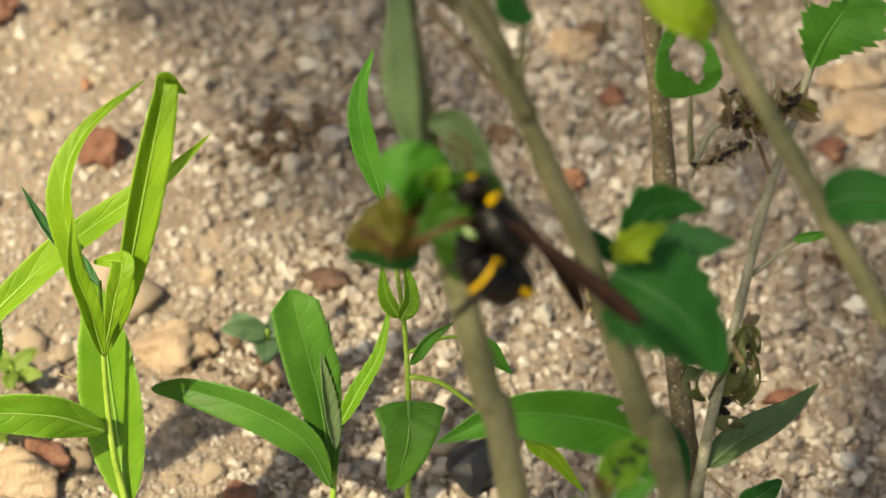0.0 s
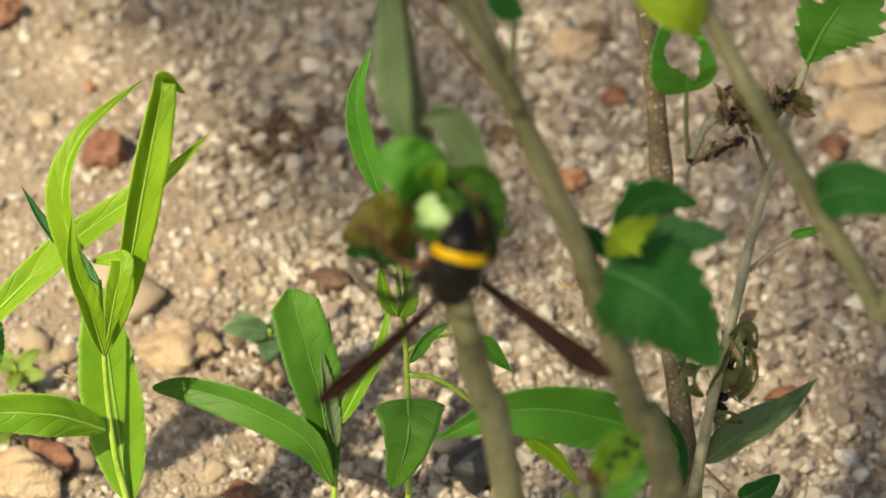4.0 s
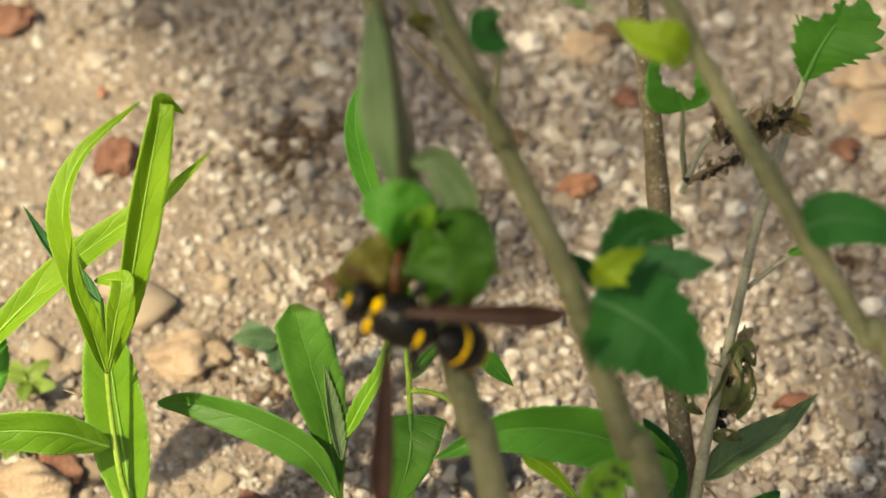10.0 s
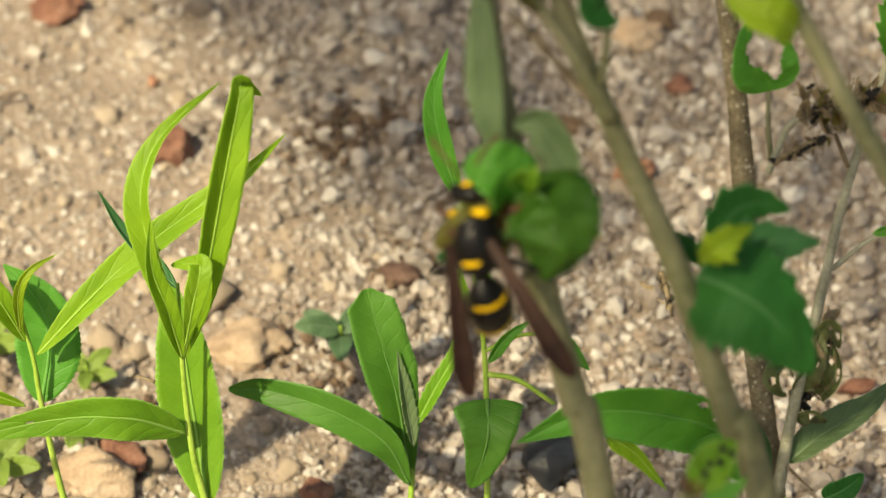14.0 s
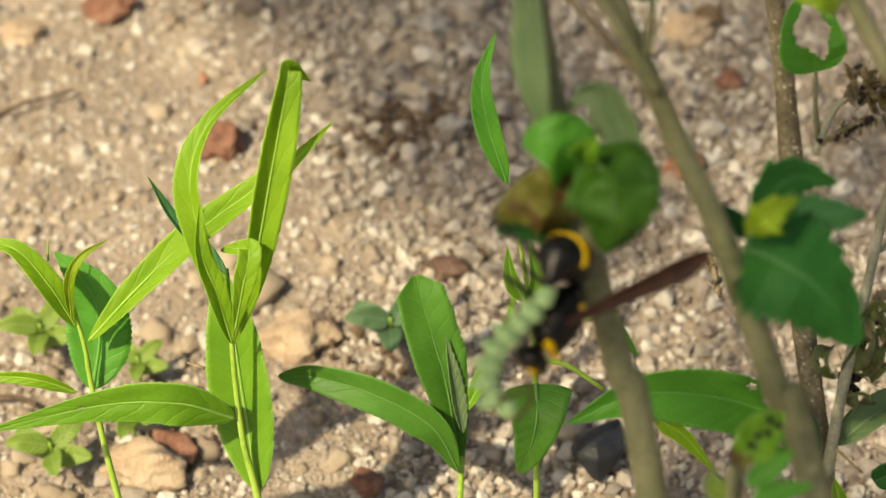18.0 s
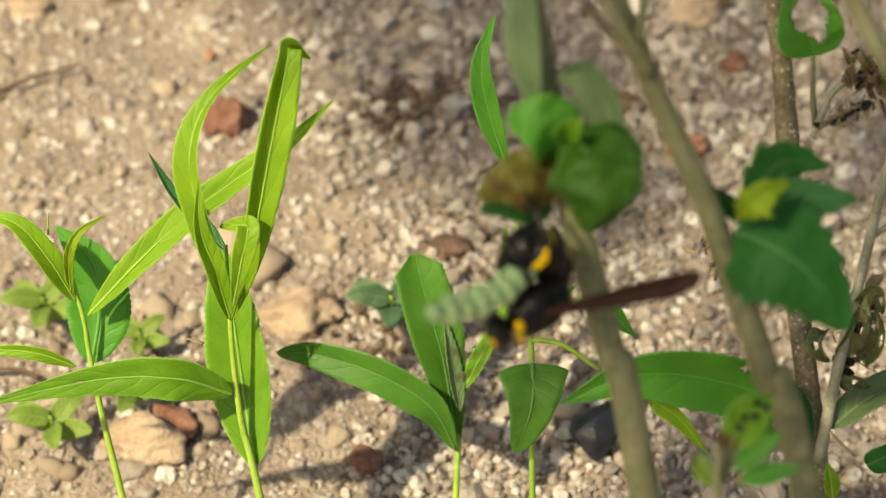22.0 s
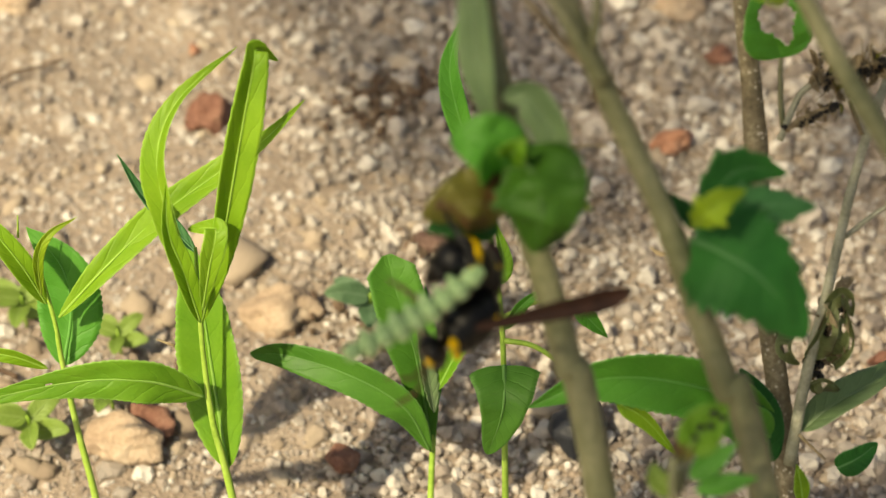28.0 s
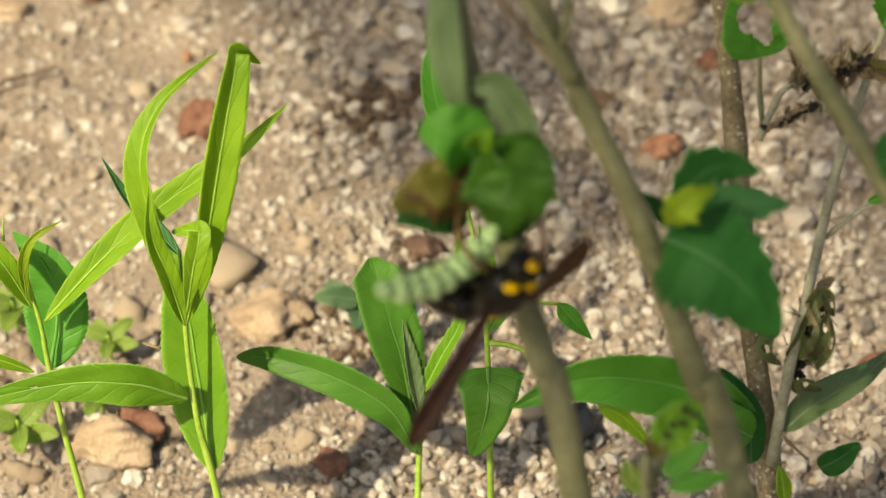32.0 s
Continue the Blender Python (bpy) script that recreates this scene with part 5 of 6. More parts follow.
# ---- what moves ----
def motions():
    walk(tuft, [
        (0.00, pose(0.0000, 0.0000, 0.0000, 0.0, -0.0, 0.0)),
        (2.00, pose(0.0006, -0.0000, 0.0000, 0.0, -0.0, 0.0)),
        (3.50, pose(0.0005, -0.0000, 0.0000, 0.0, -0.0, 0.0)),
        (5.50, pose(0.0004, -0.0000, 0.0000, 0.0, -0.0, 0.0)),
        (6.50, pose(0.0005, -0.0000, 0.0000, 0.0, -0.0, 0.0)),
        (9.00, pose(0.0009, -0.0008, -0.0008, 0.0, -0.0, 0.0)),
        (11.00, pose(0.0009, -0.0008, -0.0008, 0.0, -0.0, 0.0)),
        (12.00, pose(0.0005, -0.0001, -0.0001, 0.0, -0.0, 0.0)),
        (13.00, pose(0.0003, 0.0004, 0.0004, 0.0, -0.0, 0.0)),
        (13.50, pose(0.0003, 0.0004, 0.0004, 0.0, -0.0, 0.0)),
        (15.50, pose(0.0011, -0.0005, -0.0005, 0.0, -0.0, 0.0)),
        (16.00, pose(0.0015, -0.0011, -0.0011, 0.0, -0.0, 0.0)),
        (16.50, pose(0.0017, -0.0015, -0.0015, 0.0, -0.0, 0.0)),
        (17.00, pose(0.0017, -0.0015, -0.0015, 0.0, -0.0, 0.0)),
        (17.50, pose(0.0019, -0.0003, -0.0004, 0.0, -0.0, 0.0)),
        (18.00, pose(0.0019, 0.0004, 0.0003, 0.0, -0.0, 0.0)),
        (20.00, pose(0.0016, 0.0004, 0.0003, 0.0, -0.0, 0.0)),
        (22.00, pose(0.0010, 0.0005, 0.0004, 0.0, -0.0, 0.0)),
        (25.50, pose(0.0005, 0.0000, -0.0000, 0.0, -0.0, 0.0)),
        (28.00, pose(0.0001, -0.0004, -0.0004, 0.0, -0.0, 0.0)),
        (29.00, pose(-0.0001, -0.0007, -0.0007, 0.0, -0.0, 0.0)),
        (31.00, pose(-0.0002, -0.0008, -0.0008, 0.0, -0.0, 0.0)),
        (31.60, pose(-0.0002, -0.0005, -0.0004, 0.0, -0.0, 0.0)),
        (32.00, pose(-0.0003, 0.0002, 0.0002, 0.0, -0.0, 0.0)),
    ])
    walk(wasp, [
        (0.00, pose(0.0045, -0.1292, 0.1322, 43.5, -35.0, 135.3)),
        (0.40, pose(0.0036, -0.1311, 0.1309, 103.1, -3.5, 104.9)),
        (1.00, pose(0.0020, -0.1323, 0.1259, 151.7, 19.1, 89.2)),
        (1.50, pose(0.0031, -0.1298, 0.1294, 151.5, 19.2, 89.1)),
        (2.00, pose(0.0011, -0.1324, 0.1269, 151.6, 16.3, 89.5)),
        (3.00, pose(0.0005, -0.1328, 0.1276, 151.5, 16.1, 89.3)),
        (3.50, pose(0.0003, -0.1328, 0.1278, 151.7, 16.1, 89.4)),
        (5.50, pose(-0.0017, -0.1319, 0.1270, 153.0, 16.7, 91.9)),
        (6.00, pose(-0.0047, -0.1337, 0.1294, -139.0, 7.8, 112.5)),
        (6.50, pose(-0.0056, -0.1365, 0.1322, -129.5, -18.3, 140.0)),
        (7.00, pose(-0.0048, -0.1313, 0.1272, -99.7, -24.4, 129.2)),
        (7.50, pose(-0.0022, -0.1287, 0.1242, -70.6, -16.6, 162.6)),
        (8.00, pose(-0.0018, -0.1286, 0.1241, -69.5, -19.3, 159.5)),
        (9.00, pose(-0.0011, -0.1295, 0.1239, -70.2, -17.4, 161.7)),
        (9.50, pose(-0.0017, -0.1307, 0.1237, -69.7, -19.0, 160.3)),
        (10.00, pose(-0.0038, -0.1307, 0.1236, -70.0, -18.3, 161.2)),
        (10.50, pose(-0.0032, -0.1301, 0.1238, -69.8, -18.5, 161.2)),
        (11.00, pose(-0.0029, -0.1302, 0.1234, -70.8, -15.7, 164.1)),
        (11.50, pose(-0.0048, -0.1280, 0.1225, -66.0, -22.5, 156.1)),
        (12.00, pose(-0.0046, -0.1273, 0.1253, -49.3, -44.0, 129.8)),
        (12.50, pose(-0.0050, -0.1272, 0.1259, -44.3, -46.4, 122.1)),
        (13.00, pose(-0.0066, -0.1252, 0.1264, -45.2, -48.4, 112.3)),
        (13.50, pose(-0.0076, -0.1241, 0.1265, -34.4, -50.2, 95.9)),
        (14.50, pose(-0.0070, -0.1255, 0.1267, -19.3, -59.6, 100.8)),
        (15.50, pose(-0.0066, -0.1307, 0.1230, -160.8, -76.8, -103.8)),
        (15.80, pose(-0.0044, -0.1318, 0.1229, -92.3, -63.7, -154.7)),
        (16.00, pose(-0.0003, -0.1311, 0.1223, -117.5, -37.1, -144.9)),
        (16.50, pose(-0.0031, -0.1336, 0.1199, -105.6, 7.7, -153.1)),
        (17.00, pose(-0.0014, -0.1350, 0.1188, -105.3, 6.8, -144.5)),
        (17.50, pose(-0.0033, -0.1336, 0.1179, -99.4, 21.1, -138.5)),
        (18.00, pose(-0.0036, -0.1326, 0.1178, -93.0, 27.4, -127.4)),
        (19.00, pose(-0.0053, -0.1330, 0.1185, -90.3, 28.8, -123.0)),
        (20.00, pose(-0.0045, -0.1342, 0.1197, -90.9, 28.0, -124.8)),
        (21.00, pose(-0.0047, -0.1349, 0.1196, -100.5, 19.5, -140.2)),
        (22.00, pose(-0.0047, -0.1340, 0.1182, -105.0, 13.0, -149.1)),
        (23.00, pose(-0.0056, -0.1344, 0.1182, -105.7, 11.1, -151.4)),
        (24.00, pose(-0.0058, -0.1335, 0.1180, -105.0, 12.1, -149.6)),
        (25.00, pose(-0.0067, -0.1339, 0.1186, -103.5, 15.0, -145.6)),
        (27.50, pose(-0.0069, -0.1339, 0.1166, -102.8, 16.0, -144.0)),
        (28.00, pose(-0.0071, -0.1334, 0.1167, -102.2, 16.5, -143.1)),
        (29.00, pose(-0.0076, -0.1336, 0.1160, -105.5, 10.3, -151.0)),
        (30.00, pose(-0.0075, -0.1346, 0.1174, -99.2, 19.7, -137.9)),
        (31.00, pose(-0.0069, -0.1354, 0.1178, -108.1, 3.8, -158.3)),
        (31.50, pose(-0.0088, -0.1358, 0.1207, -110.5, -24.0, -142.8)),
        (31.80, pose(-0.0041, -0.1352, 0.1195, -137.0, -66.9, -119.8)),
        (32.00, pose(-0.0003, -0.1341, 0.1223, 131.6, -58.8, -12.6)),
    ])
    walk(gaster, [
        (0.00, pose(-0.0041, 0.0000, -0.0003, 2.9, -36.6, -18.1)),
        (0.40, pose(-0.0041, 0.0000, -0.0003, 38.3, -18.8, -14.5)),
        (0.60, pose(-0.0041, 0.0000, -0.0003, 92.3, -27.1, -7.4)),
        (0.80, pose(-0.0041, 0.0000, -0.0003, 151.1, -37.2, -11.3)),
        (1.00, pose(-0.0041, 0.0000, -0.0003, -144.0, -39.0, -24.6)),
        (1.50, pose(-0.0041, 0.0000, -0.0003, -144.0, -39.0, -24.6)),
        (2.00, pose(-0.0041, 0.0000, -0.0003, -142.2, -41.3, -27.1)),
        (3.00, pose(-0.0041, 0.0000, -0.0003, -142.2, -41.3, -27.1)),
        (3.50, pose(-0.0041, 0.0000, -0.0003, -142.2, -41.3, -27.1)),
        (5.50, pose(-0.0041, 0.0000, -0.0003, -142.1, -42.3, -25.0)),
        (6.00, pose(-0.0041, 0.0000, -0.0003, 135.8, -44.3, 50.9)),
        (6.25, pose(-0.0041, 0.0000, -0.0003, 81.9, -55.5, 31.1)),
        (6.50, pose(-0.0041, 0.0000, -0.0003, 2.1, -71.7, 42.8)),
        (7.00, pose(-0.0041, 0.0000, -0.0003, 29.0, -36.8, 14.9)),
        (7.50, pose(-0.0041, 0.0000, -0.0003, 34.5, -29.1, -5.6)),
        (8.00, pose(-0.0041, 0.0000, -0.0003, 34.6, -31.0, -2.1)),
        (9.00, pose(-0.0041, 0.0000, -0.0003, 34.5, -29.6, -4.7)),
        (9.50, pose(-0.0041, 0.0000, -0.0003, 34.9, -29.6, -4.7)),
        (10.00, pose(-0.0041, 0.0000, -0.0003, 35.3, -27.2, -9.0)),
        (10.50, pose(-0.0041, 0.0000, -0.0003, 35.3, -27.2, -9.0)),
        (11.00, pose(-0.0041, 0.0000, -0.0003, 34.5, -27.3, -9.0)),
        (11.50, pose(-0.0041, 0.0000, -0.0003, 32.4, -29.4, -3.9)),
        (12.00, pose(-0.0041, 0.0000, -0.0003, 32.3, -30.2, 12.3)),
        (12.50, pose(-0.0041, 0.0000, -0.0003, 32.6, -31.8, 16.0)),
        (13.00, pose(-0.0041, 0.0000, -0.0003, 46.7, -26.3, 15.5)),
        (13.50, pose(-0.0041, 0.0000, -0.0003, 50.5, -24.9, 12.6)),
        (14.50, pose(-0.0041, 0.0000, -0.0003, 48.3, -26.1, 2.0)),
        (15.50, pose(-0.0041, 0.0000, -0.0003, -6.0, -2.0, -1.0)),
        (15.80, pose(-0.0041, 0.0000, -0.0003, -47.9, -57.6, 31.6)),
        (15.90, pose(-0.0041, 0.0000, -0.0003, 12.3, -45.7, 14.6)),
        (16.00, pose(-0.0041, 0.0000, -0.0003, 56.9, -30.2, 18.2)),
        (16.50, pose(-0.0041, 0.0000, -0.0003, -4.5, -30.0, 21.4)),
        (17.00, pose(-0.0041, 0.0000, -0.0003, -4.1, -41.5, 31.9)),
        (17.50, pose(-0.0041, 0.0000, -0.0003, -23.8, -54.2, 48.8)),
        (18.00, pose(-0.0041, 0.0000, -0.0003, -5.0, -16.9, 18.7)),
        (19.00, pose(-0.0041, 0.0000, -0.0003, -4.6, -13.3, 16.9)),
        (20.00, pose(-0.0041, 0.0000, -0.0003, -4.8, -15.1, 17.8)),
        (21.00, pose(-0.0041, 0.0000, -0.0003, -26.9, -56.3, 52.6)),
        (22.00, pose(-0.0041, 0.0000, -0.0003, -42.2, -62.8, 70.3)),
        (23.00, pose(-0.0041, 0.0000, -0.0003, -47.7, -64.1, 76.4)),
        (24.00, pose(-0.0041, 0.0000, -0.0003, -44.0, -63.2, 72.3)),
        (25.00, pose(-0.0041, 0.0000, -0.0003, -35.8, -60.7, 63.1)),
        (27.50, pose(-0.0041, 0.0000, -0.0003, -33.0, -59.6, 59.8)),
        (28.00, pose(-0.0041, 0.0000, -0.0003, -31.7, -58.9, 58.2)),
        (29.00, pose(-0.0041, 0.0000, -0.0003, -47.7, -64.1, 76.4)),
        (30.00, pose(-0.0041, 0.0000, -0.0003, -24.8, -54.9, 50.0)),
        (31.00, pose(-0.0041, 0.0000, -0.0003, -68.9, -66.1, 99.8)),
        (31.50, pose(-0.0041, 0.0000, -0.0003, 33.9, -29.4, 20.8)),
        (31.80, pose(-0.0041, 0.0000, -0.0003, 67.4, -54.7, 33.3)),
        (31.90, pose(-0.0041, 0.0000, -0.0003, 141.2, -60.2, 3.8)),
        (32.00, pose(-0.0041, 0.0000, -0.0003, -155.4, -47.3, -14.2)),
    ])
    walk(tail, [
        (0.00, pose(-0.0062, 0.0007, -0.0025, 138.5, -19.1, -157.9)),
        (0.40, pose(-0.0067, 0.0010, -0.0017, 78.0, -35.1, -113.9)),
        (1.00, pose(-0.0066, 0.0008, -0.0019, 100.4, -65.7, -114.7)),
        (1.50, pose(-0.0066, 0.0008, -0.0019, 98.3, -61.2, -111.1)),
        (2.00, pose(-0.0065, 0.0009, -0.0020, 96.7, -49.2, -104.4)),
        (3.00, pose(-0.0065, 0.0009, -0.0020, 97.0, -44.6, -102.3)),
        (3.50, pose(-0.0065, 0.0009, -0.0020, 96.8, -46.4, -103.1)),
        (5.50, pose(-0.0065, 0.0008, -0.0021, 99.7, -59.2, -109.4)),
        (6.00, pose(-0.0059, -0.0017, -0.0022, -96.5, -72.1, 120.0)),
        (6.50, pose(-0.0045, -0.0003, -0.0034, -57.2, -73.7, 101.7)),
        (7.00, pose(-0.0063, -0.0003, -0.0025, 11.1, -57.3, 28.5)),
        (7.50, pose(-0.0066, 0.0005, -0.0022, 74.9, -61.6, -46.9)),
        (8.00, pose(-0.0065, 0.0004, -0.0022, 77.8, -62.9, -46.0)),
        (9.00, pose(-0.0066, 0.0005, -0.0022, 75.6, -61.9, -46.7)),
        (9.50, pose(-0.0066, 0.0005, -0.0022, 77.4, -61.9, -46.7)),
        (10.00, pose(-0.0066, 0.0007, -0.0021, 77.3, -60.3, -48.0)),
        (10.50, pose(-0.0066, 0.0007, -0.0021, 77.3, -60.3, -48.0)),
        (11.00, pose(-0.0066, 0.0007, -0.0021, 73.8, -60.3, -47.9)),
        (11.50, pose(-0.0066, 0.0004, -0.0022, 76.3, -65.0, -41.5)),
        (12.00, pose(-0.0066, -0.0003, -0.0022, 85.3, -68.9, -21.3)),
        (12.50, pose(-0.0065, -0.0004, -0.0023, 81.4, -65.2, -12.0)),
        (13.00, pose(-0.0067, -0.0003, -0.0020, 101.2, -61.5, -27.4)),
        (13.50, pose(-0.0068, -0.0002, -0.0019, 110.6, -61.6, -28.0)),
        (14.50, pose(-0.0067, 0.0003, -0.0020, 77.7, -44.4, -8.7)),
        (15.00, pose(-0.0070, 0.0001, -0.0014, 29.2, -33.5, 5.6)),
        (15.50, pose(-0.0072, 0.0000, -0.0009, -10.5, -18.0, 6.1)),
        (15.65, pose(-0.0061, -0.0005, -0.0020, 13.2, -46.9, 35.1)),
        (15.80, pose(-0.0051, -0.0010, -0.0031, 12.4, -81.7, 78.1)),
        (16.00, pose(-0.0066, -0.0004, -0.0021, -58.3, -78.4, 153.5)),
        (16.50, pose(-0.0064, -0.0009, -0.0023, 144.9, -70.1, -108.9)),
        (17.00, pose(-0.0058, -0.0011, -0.0027, 171.9, -63.4, -123.6)),
        (17.25, pose(-0.0053, -0.0011, -0.0029, -97.5, -60.9, 134.4)),
        (17.50, pose(-0.0049, -0.0012, -0.0031, -79.3, -24.1, 103.0)),
        (18.00, pose(-0.0068, -0.0009, -0.0017, -113.5, -1.9, 104.7)),
        (19.00, pose(-0.0069, -0.0009, -0.0015, -109.8, -2.1, 102.9)),
        (20.00, pose(-0.0068, -0.0009, -0.0016, -111.6, -2.0, 103.8)),
        (21.00, pose(-0.0047, -0.0012, -0.0031, -82.3, -23.9, 105.4)),
        (22.00, pose(-0.0042, -0.0011, -0.0032, -93.1, -22.4, 114.2)),
        (23.00, pose(-0.0040, -0.0011, -0.0032, -95.9, -21.7, 116.5)),
        (24.00, pose(-0.0041, -0.0011, -0.0032, -94.0, -22.2, 114.9)),
        (25.00, pose(-0.0044, -0.0012, -0.0032, -89.2, -23.1, 111.0)),
        (27.50, pose(-0.0045, -0.0012, -0.0032, -87.2, -23.4, 109.5)),
        (28.00, pose(-0.0045, -0.0012, -0.0032, -86.2, -23.5, 108.7)),
        (29.00, pose(-0.0040, -0.0011, -0.0032, -95.9, -21.7, 116.5)),
        (30.00, pose(-0.0048, -0.0012, -0.0031, -80.3, -24.0, 103.8)),
        (31.00, pose(-0.0035, -0.0010, -0.0032, -105.1, -18.7, 123.7)),
        (31.50, pose(-0.0065, -0.0006, -0.0022, -61.8, -67.9, 139.8)),
        (31.80, pose(-0.0057, -0.0005, -0.0029, -74.6, -81.6, -155.5)),
        (32.00, pose(-0.0065, 0.0004, -0.0023, -138.8, -65.6, -50.0)),
    ])
    walk(tip, [
        (0.00, pose(-0.0023, 0.0022, -0.0039, 141.2, -3.8, -171.0)),
        (0.40, pose(-0.0052, 0.0042, -0.0042, 89.0, -36.8, -132.6)),
        (1.00, pose(-0.0058, 0.0025, -0.0059, 116.3, -63.2, -132.4)),
        (1.50, pose(-0.0058, 0.0028, -0.0058, 111.8, -59.1, -126.6)),
        (2.00, pose(-0.0057, 0.0037, -0.0054, 105.6, -47.6, -116.2)),
        (3.00, pose(-0.0058, 0.0040, -0.0051, 104.6, -43.1, -113.2)),
        (3.50, pose(-0.0058, 0.0038, -0.0052, 104.9, -44.9, -114.4)),
        (5.50, pose(-0.0057, 0.0029, -0.0059, 112.1, -57.0, -124.0)),
        (6.00, pose(-0.0052, -0.0028, -0.0064, -118.7, -69.7, 143.4)),
        (6.50, pose(-0.0042, -0.0015, -0.0076, -102.3, -76.1, 148.2)),
        (7.00, pose(-0.0083, -0.0014, -0.0063, 133.7, -81.7, -96.1)),
        (7.50, pose(-0.0079, 0.0021, -0.0060, 125.9, -55.4, -105.2)),
        (8.00, pose(-0.0078, 0.0019, -0.0062, 128.3, -55.3, -103.5)),
        (9.00, pose(-0.0079, 0.0020, -0.0061, 124.4, -56.4, -102.3)),
        (9.50, pose(-0.0079, 0.0021, -0.0061, 124.5, -56.1, -100.5)),
        (10.00, pose(-0.0080, 0.0024, -0.0059, 121.5, -55.5, -99.1)),
        (10.50, pose(-0.0080, 0.0024, -0.0059, 120.7, -55.8, -98.1)),
        (11.00, pose(-0.0080, 0.0023, -0.0059, 117.8, -57.5, -98.5)),
        (11.50, pose(-0.0079, 0.0017, -0.0062, 125.4, -59.7, -95.9)),
        (12.00, pose(-0.0080, 0.0004, -0.0063, 135.0, -59.5, -75.6)),
        (12.50, pose(-0.0083, 0.0001, -0.0063, 126.6, -58.9, -62.4)),
        (13.00, pose(-0.0086, 0.0007, -0.0058, 132.6, -50.5, -64.7)),
        (13.50, pose(-0.0086, 0.0009, -0.0058, 137.8, -48.5, -60.7)),
        (14.50, pose(-0.0098, 0.0008, -0.0051, 99.1, -45.0, -38.8)),
        (15.00, pose(-0.0106, 0.0002, -0.0037, 40.1, -50.5, -10.4)),
        (15.50, pose(-0.0113, -0.0005, -0.0024, -12.6, -37.7, 10.6)),
        (15.65, pose(-0.0083, -0.0010, -0.0049, 24.5, -66.8, 22.0)),
        (15.80, pose(-0.0052, -0.0016, -0.0075, 172.7, -76.0, -82.5)),
        (16.00, pose(-0.0059, -0.0007, -0.0064, -149.5, -70.3, -113.3)),
        (16.50, pose(-0.0058, 0.0005, -0.0064, 163.8, -45.7, -130.6)),
        (17.00, pose(-0.0046, 0.0006, -0.0066, 175.7, -33.6, -128.4)),
        (17.50, pose(-0.0039, -0.0051, -0.0049, -104.8, -21.9, 163.2)),
        (18.00, pose(-0.0056, -0.0052, -0.0018, -108.4, 15.0, 146.9)),
        (19.00, pose(-0.0058, -0.0051, -0.0016, -105.7, 12.4, 145.9)),
        (20.00, pose(-0.0057, -0.0052, -0.0017, -107.1, 13.7, 146.4)),
        (21.00, pose(-0.0036, -0.0051, -0.0049, -111.0, -14.0, -178.3)),
        (22.00, pose(-0.0024, -0.0048, -0.0049, -112.2, -4.0, -173.7)),
        (23.00, pose(-0.0021, -0.0047, -0.0049, -112.4, -1.3, -172.4)),
        (24.00, pose(-0.0023, -0.0048, -0.0049, -112.3, -3.1, -173.2)),
        (25.00, pose(-0.0028, -0.0049, -0.0049, -111.9, -7.7, -175.3)),
        (27.50, pose(-0.0030, -0.0050, -0.0049, -111.7, -9.5, -176.1)),
        (28.00, pose(-0.0031, -0.0050, -0.0049, -111.5, -10.4, -176.6)),
        (29.00, pose(-0.0021, -0.0047, -0.0049, -112.4, -1.3, -172.4)),
        (30.00, pose(-0.0038, -0.0051, -0.0049, -110.7, -15.8, -179.2)),
        (31.00, pose(-0.0011, -0.0044, -0.0046, -112.6, 7.8, -168.4)),
        (31.50, pose(-0.0052, -0.0016, -0.0063, -144.2, -55.5, -130.8)),
        (31.80, pose(-0.0052, -0.0002, -0.0073, -164.9, -57.3, -62.7)),
        (32.00, pose(-0.0078, 0.0018, -0.0062, -159.4, -39.3, -24.8)),
    ])
